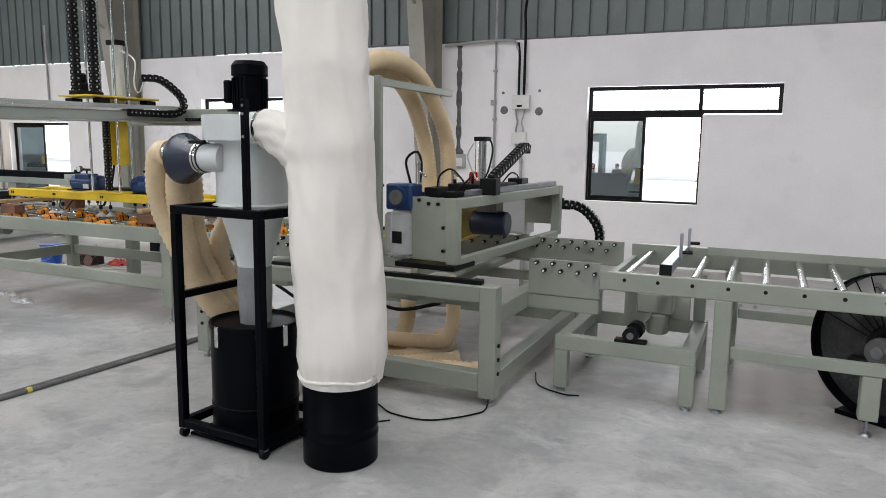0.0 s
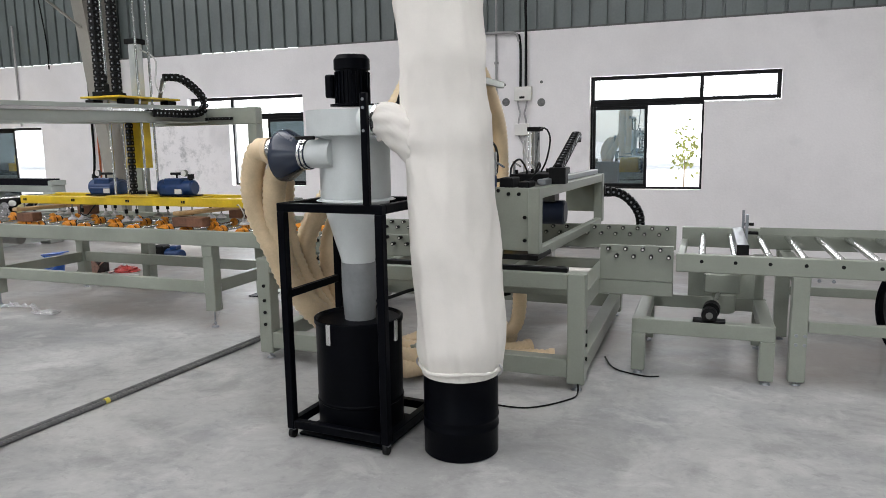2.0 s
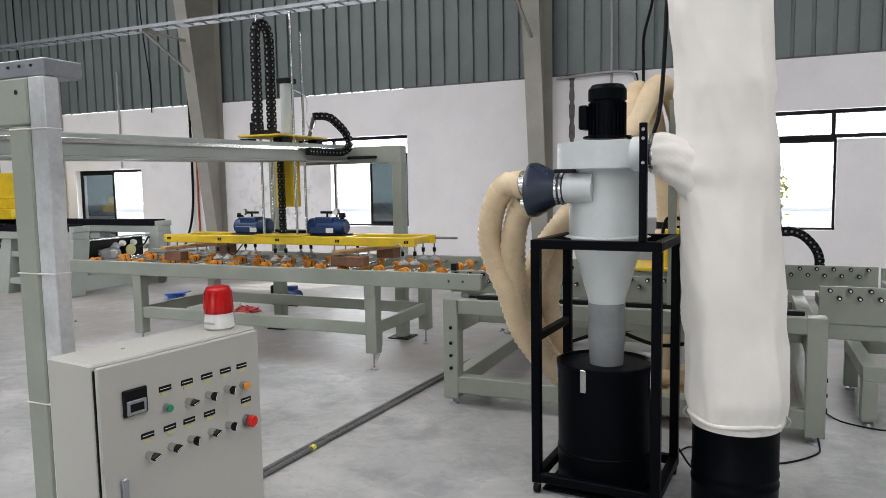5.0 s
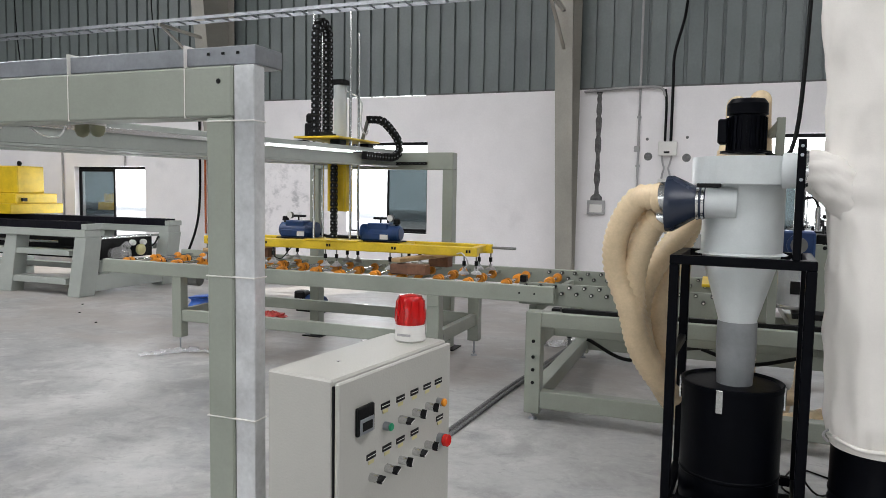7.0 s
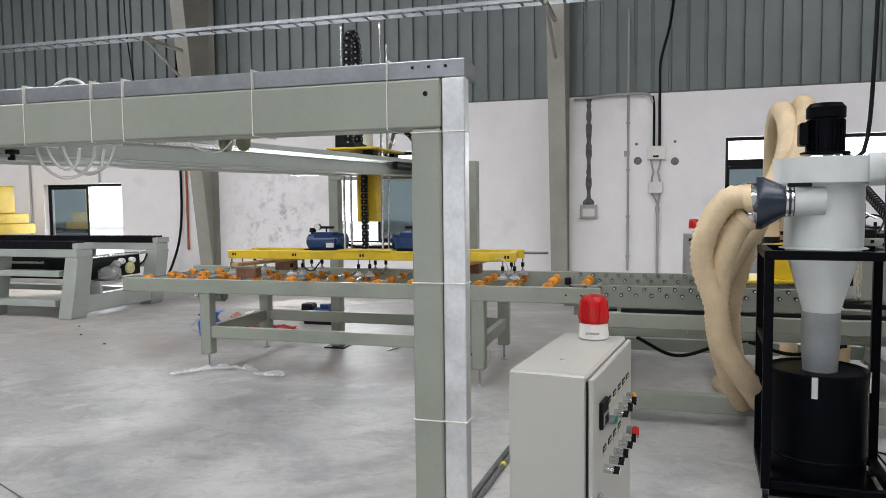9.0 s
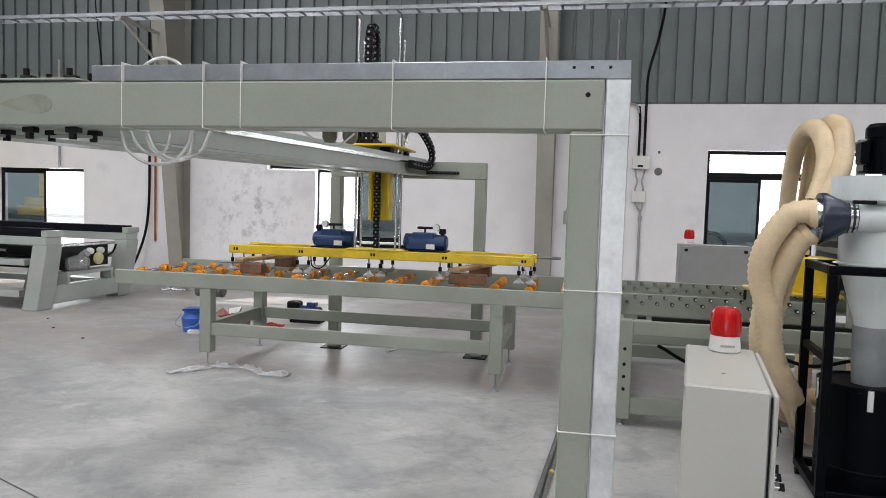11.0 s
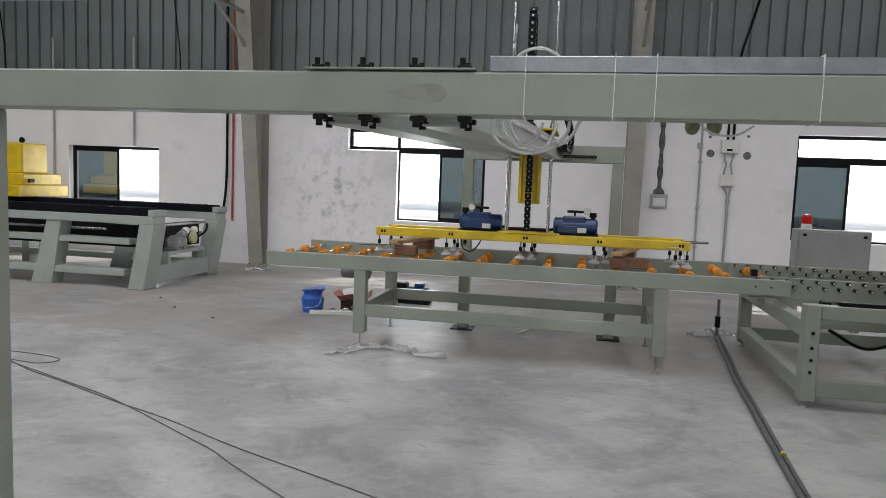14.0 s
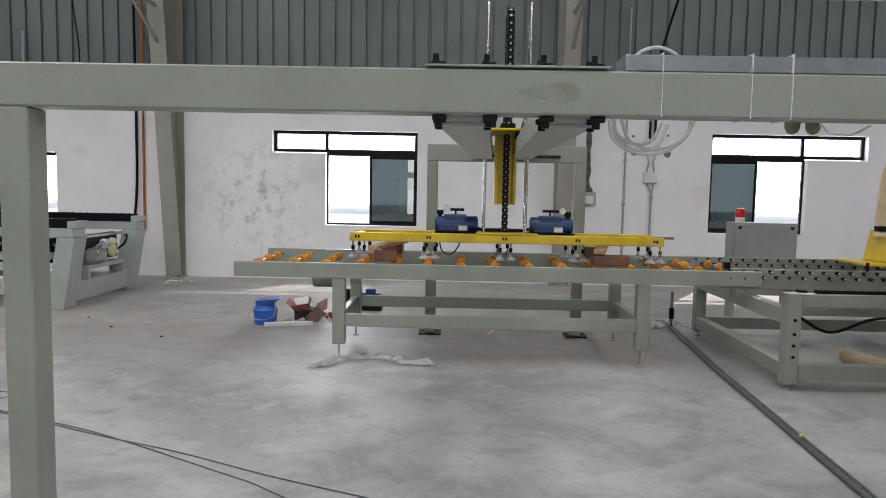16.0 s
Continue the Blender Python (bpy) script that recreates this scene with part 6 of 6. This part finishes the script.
    part("cement_chase", prism(L + Rr[::-1], "y", y - 0.006, y + 0.002), mat("chase_cement", (0.16, 0.155, 0.155), 0.9, var=0.25, scale=14), s, "rough grey cement chase")
    # pipes and cables at the far end of the wall
    for x, z0, z1, mt_, lb, r in ((-14.9, 0.3, 3.9, CONDUIT, "thin grey vertical conduit on the wall", 0.02), (-13.27, 2.0, 3.9, CONDUIT, "thin grey vertical conduit above the window", 0.02), (-11.36, 0.75, 4.4, ORANGECABLE, "orange cable hanging beside the column", 0.018)):
        tagged(part("wall_pipe", cyl((x, y - 0.03, z0), (x, y - 0.03, z1), r, n=10), mt_, None, "", 50), lb, "pipe")
    tagged(part("hanging_cable", tube([(-11.47, y - 0.06, 4.4), (-11.46, y - 0.05, 2.5), (-11.48, y - 0.06, 1.2), (-11.58, y - 0.2, 0.5), (-11.75, y - 0.4, 0.03)], 0.022, 8, 0.06), RUBBER, None, "", 60), "black cable hanging down the wall to the floor", "cable")
    for x in (-15.9, -12.4):
        tagged(part("roof_cable", tube([(x, y - 0.2, 7.0), (x - 0.05, y - 0.15, 5.0), (x + 0.08, y - 0.12, 3.6), (x + 0.02, y - 0.06, 3.05)], 0.012, 6, 0.1), RUBBER, None, "", 60), "thin dark cable hanging in front of the cladding", "cable")


services()


# ---- floor clutter ----
def floor_clutter():
    for dx, r in ((0.0, 0.017), (0.036, 0.015)):
        tagged(part("floor_conduit", tube([(x - 0.018 + dx, y, r) for x, y in ((-4.3, -0.6), (-4.25, 1.0), (-4.19, 1.9), (-4.14, 2.7), (-4.08, 3.6), (-4.03, 4.4), (-3.95, 5.2), (-3.84, 6.5))], r, 10, 0.1), PIPEGREY, None, "", 60), "dark grey plastic conduit lying along the floor", "conduit", "floor conduits")
    tagged(part("tape_wrap", tube([(-4.125, 2.66, 0.018), (-4.122, 2.69, 0.018)], 0.0185, 10, 0.02), LABELY, None, "", 60), "strip of yellow tape round the floor conduit", "tape")
    u = thing("conduit_end", (-3.88, 6.18, 0), "short upright conduit stub with a coupling", "conduit")
    part("stub", cyl((-3.88, 6.18, 0.0), (-3.88, 6.18, 0.42), 0.016, n=10), PIPEGREY, u, "", 50)
    part("coupling", cyl((-3.88, 6.18, 0.12), (-3.88, 6.18, 0.24), 0.028, n=12), RUBBER, u, "", 50)
    for pts in ([(-11.2, 3.8, 0.01), (-10.26, 3.36, 0.01), (-9.53, 2.93, 0.006), (-9.00, 2.70, 0.006), (-8.40, 2.43, 0.006), (-7.84, 2.20, 0.006), (-7.25, 1.91, 0.006), (-6.71, 1.68, 0.006), (-6.06, 1.40, 0.006)],
                [(-10.6, 3.3, 0.01), (-9.9, 3.3, 0.01), (-9.45, 3.22, 0.01), (-9.5, 3.05, 0.01), (-9.9, 3.1, 0.01), (-9.6, 2.98, 0.006), (-9.00, 2.72, 0.006), (-8.40, 2.45, 0.006), (-7.49, 1.92, 0.006), (-7.31, 1.81, 0.006), (-7.10, 1.65, 0.006), (-6.51, 1.24, 0.006)]):
        tagged(part("floor_cable", tube(pts, 0.0038, 6, 0.05), PIPEGREY, None, "", 60), "thin dark cable trailing across the floor", "cable", "floor cables")
    for pts in ([(-1.4, 3.83, 0.15), (-1.36, 3.74, 0.02), (-1.4, 3.6, 0.01), (-1.6, 3.4, 0.01), (-1.85, 3.4, 0.01), (-2.05, 3.5, 0.01), (-2.15, 3.2, 0.01), (-2.1, 3.08, 0.01)], [(-1.3, 4.55, 0.01), (-1.2, 4.3, 0.01), (-1.0, 4.2, 0.01), (-0.9, 4.22, 0.01)], [(-2.1, 3.12, 0.15), (-2.0, 3.1, 0.03), (-1.9, 3.2, 0.012), (-1.8, 3.3, 0.01)]):
        tagged(part("floor_cable", tube(pts, 0.0055, 6, 0.03), RUBBER, None, "", 60), "thin black cable looping over the floor", "cable", "floor cables")
    tagged(part("lead_wire", tube([(-4.6, 4.45, 0.4), (-4.6, 4.44, 0.2), (-4.66, 4.4, 0.05), (-4.72, 4.36, 0.005)], 0.0025, 6, 0.03), CONDUIT, None, "", 60), "thin pale wire hanging beside a table leg", "cable")

    def film(name, pts, w, seed, label):
        c = spline(pts, 0.012)
        bm = bmesh.new()
        rows = []
        n = 12
        for i, p in enumerate(c):
            d = c[min(i + 1, len(c) - 1)] - c[max(i - 1, 0)]
            s = Vector((-d.y, d.x, 0)).normalized()
            ww = w * (0.6 + 0.5 * abs(noise.noise(Vector((i * 0.06, seed, 0)))) + 0.3 * math.sin(i * 0.11 + seed))
            rows.append([bm.verts.new(p + s * ww * (k / n - 0.5) + Vector((0, 0, 0.004 + 0.06 * max(0, noise.noise(Vector((p.x * 14, p.y * 14 + k * 0.5, seed))) + 0.2) * (0.3 + math.sin(math.pi * k / n))))) for k in range(n + 1)])
        for a, b in zip(rows, rows[1:]):
            for k in range(n):
                bm.faces.new((a[k], a[k + 1], b[k + 1], b[k]))
        bmesh.ops.solidify(bm, geom=bm.faces[:], thickness=0.001)
        ob = part(name, bm, FILM, None, "", 30)
        return tagged(ob, label, "plastic film", "scraps of film")

    film("plastic_film", [(-7.42, 4.2, 0), (-7.3, 4.42, 0), (-7.1, 4.5, 0), (-6.9, 4.48, 0), (-6.7, 4.35, 0), (-6.48, 4.38, 0)], 0.14, 1.0, "crumpled clear plastic film on the floor by a table leg")
    film("plastic_film", [(-7.5, 4.1, 0), (-7.4, 4.25, 0), (-7.33, 4.45, 0)], 0.12, 3.0, "crumpled clear plastic film on the floor by a table leg")
    film("plastic_film", [(-8.3, 5.85, 0), (-8.1, 5.95, 0), (-7.85, 6.0, 0)], 0.1, 5.0, "strip of crumpled clear film beside the bucket")
    film("plastic_film", [(-4.1, 6.2, 0), (-3.9, 6.5, 0), (-3.7, 6.4, 0), (-3.5, 6.3, 0)], 0.25, 7.0, "heap of clear plastic film beside the machine foot")
    b = thing("bucket", (-8.38, 6.0, 0), "blue plastic bucket with loose lid", "bucket")
    Z = (0, 0, 1)
    part("pail", rings([((-8.38, 6.0, 0), 0.115, Z), ((-8.38, 6.0, 0.16), 0.135, Z), ((-8.38, 6.0, 0.2), 0.105, Z), ((-8.38, 6.0, 0.235), 0.105, Z), ((-8.38, 6.0, 0.24), 0.125, Z), ((-8.38, 6.0, 0.25), 0.125, Z)], 28), BLUEPLASTIC, b, "", 40)
    part("lid", bar((-8.47, 5.98, 0.258), (-8.22, 6.02, 0.28), 0.2, 0.012, 0.004), BLUEPLASTIC, b)
    part("handle", tube([(-8.5, 5.95, 0.2), (-8.52, 5.85, 0.1), (-8.38, 5.82, 0.07), (-8.26, 5.87, 0.1), (-8.25, 5.95, 0.2)], 0.004, 6, 0.02), GALV, b)
    k = thing("carton", (-7.95, 6.25, 0), "torn dark carton with red and pale crumpled flaps", "carton")
    part("box", boxes((-8.1, -7.86, 6.17, 6.38, 0, 0.13), bev=0.004), mat("dark_printed_card", (0.035, 0.02, 0.02), 0.6, var=0.3, scale=14), k)
    card = mat("printed_red_card", (0.5, 0.16, 0.12), 0.55, var=0.3, scale=22, bump=0.002)
    board = mat("brown_board", (0.3, 0.17, 0.13), 0.6, var=0.2, scale=18, bump=0.002)
    for p0, p1, w, up, mt2 in (((-8.1, 6.26, 0.13), (-8.19, 6.24, 0.22), 0.18, (1, 0, 0.3), card), ((-8.0, 6.17, 0.13), (-8.02, 6.08, 0.2), 0.2, (0, 1, 0.3), card), ((-7.86, 6.26, 0.13), (-7.74, 6.24, 0.2), 0.18, (1, 0, 0.3), board),
                               ((-7.98, 6.3, 0.13), (-7.94, 6.3, 0.25), 0.12, (1, 0.3, 0.2), board), ((-7.92, 6.14, 0.0), (-7.78, 6.1, 0.15), 0.14, (0.3, 1, 0.3), board), ((-8.06, 6.38, 0.13), (-8.08, 6.42, 0.23), 0.16, (0, 1, 0.2), WHITEPLASTIC)):
        part("flap", bar(p0, p1, w, 0.006, 0, up=up), mt2, k)
    tagged(part("white_bar", bar((-8.35, 5.84, 0.02), (-7.85, 5.96, 0.02), 0.07, 0.04, 0.004), WHITEPLASTIC), "flat white plastic strip on the floor by the bucket", "strip")
    bm = bmesh.new()
    loops = []
    for a in range(9):
        e = a / 8 * math.pi / 2
        loops.append([bm.verts.new((-7.62 + (0.17 * math.cos(e) + 0.001) * math.cos(g) * (1 + 0.5 * noise.noise(Vector((math.cos(g) * 2, math.sin(g) * 2, a * 0.6)))), 6.42 + 0.13 * math.cos(e) * math.sin(g), max(0.0, 0.06 * math.sin(e) * (1 + 0.9 * noise.noise(Vector((math.cos(g) * 3, math.sin(g) * 3, a * 0.9 + 4))))))) for g in [2 * math.pi * h / 20 for h in range(20)]])
    for la, lb in zip(loops, loops[1:]):
        for h in range(20):
            bm.faces.new((la[h], la[(h + 1) % 20], lb[(h + 1) % 20], lb[h]))
    bm.faces.new(loops[-1])
    bm.faces.new(loops[0][::-1])
    tagged(part("red_bag", bm, mat("red_film", (0.55, 0.06, 0.05), 0.3, var=0.25, scale=16, bump=0.003)), "crumpled red plastic bag on the floor", "bag")
    p = thing("loose_pump", (-7.35, 7.0, 0), "dark blue pump lying on the concrete floor near the table", "pump")
    part("body", cyl((-7.5, 7.05, 0.13), (-7.22, 7.0, 0.13), 0.08, n=18, bev=0.012), BLUE, p, "", 35)
    part("head", boxes((-7.66, -7.5, 6.95, 7.12, 0.03, 0.26), bev=0.02), RUBBER, p)
    part("terminal_box", boxes((-7.4, -7.28, 6.97, 7.07, 0.2, 0.26), bev=0.01), BLUE, p)
    part("foot_plate", boxes((-7.6, -7.2, 6.92, 7.12, 0, 0.05), bev=0.005), RUBBER, p)
    tagged(part("white_tube", tube([(-8.15, 6.95, 0.01), (-7.95, 6.7, 0.012), (-7.8, 6.6, 0.012), (-7.7, 6.2, 0.012), (-7.5, 6.1, 0.01), (-7.2, 6.2, 0.01)], 0.012, 8, 0.03), WHITETUBE, None, "", 60), "loose white air tube on the floor", "tube")
    tagged(part("white_strip", bar((-5.95, 5.6, 0.008), (-5.85, 5.95, 0.008), 0.03, 0.006, 0.001), WHITEPLASTIC), "short white plastic strip on the floor", "strip")
    film("plastic_film", [(-10.75, 9.0, 0), (-10.55, 9.1, 0), (-10.3, 9.05, 0)], 0.2, 9.0, "crumpled pale film on the floor by the column foot")
    rnd = random.Random(3)
    for x, y in ((-9.9, 5.6), (-10.4, 6.1), (-9.2, 5.2)):
        ob = tagged(part("grit", boxes((-0.014, 0.014, -0.009, 0.009, 0, 0.01), bev=0.003), RUBBER), "small dark crumb of debris on the floor", "debris", "crumbs")
        ob.matrix_world = pose(x, y, 0, 0, 0, rnd.uniform(0, 180))
    # sheets of timber and blade left on the table
    tagged(part("flat_bar", bar((-7.55, 5.1, 0.9), (-7.2, 5.25, 0.9), 0.06, 0.012, 0.002), DULLSTEEL), "flat dull steel bar resting on the rollers", "bar")


floor_clutter()
for jb in ((-10.85, -10.844, -14.9, 4.38),):
    tagged(part("floor_joint", boxes((*jb, -0.01, 0.0012), bev=0), JOINT), "thin dark saw-cut joint in the concrete floor", "floor joint", kind="structure")


# ---- outside the windows ----
def shrub(x, y, h):
    s = thing("shrub", (x, y, -0.05), "yellow-green leafy shrub in the yard", "shrub")
    rnd = random.Random(int(abs(x) * 10))
    part("trunk", cyl((x, y, -0.05), (x, y, h * 0.6), 0.018, 0.008, 8), WOOD, s)
    bm = bmesh.new()
    for i in range(150):
        a, e, r = rnd.uniform(0, 6.28), rnd.gauss(0, 0.5), rnd.random() ** 0.5
        c = Vector((x + math.cos(a) * r * h * 0.17, y + math.sin(a) * r * h * 0.17, h * 0.68 + e * h * 0.3))
        d = Vector((rnd.gauss(0, 1), rnd.gauss(0, 1), rnd.gauss(0, 1))).normalized() * 0.07
        q = d.orthogonal().normalized() * 0.035
        v = [bm.verts.new(c + p) for p in (d, q, -d, -q)]
        bm.faces.new(v)
    tagged(part("crown", bm, LEAF, s), kind="stuff")


shrub(-1.2, 18.5, 1.9)
shrub(-15.4, 17.0, 1.6)
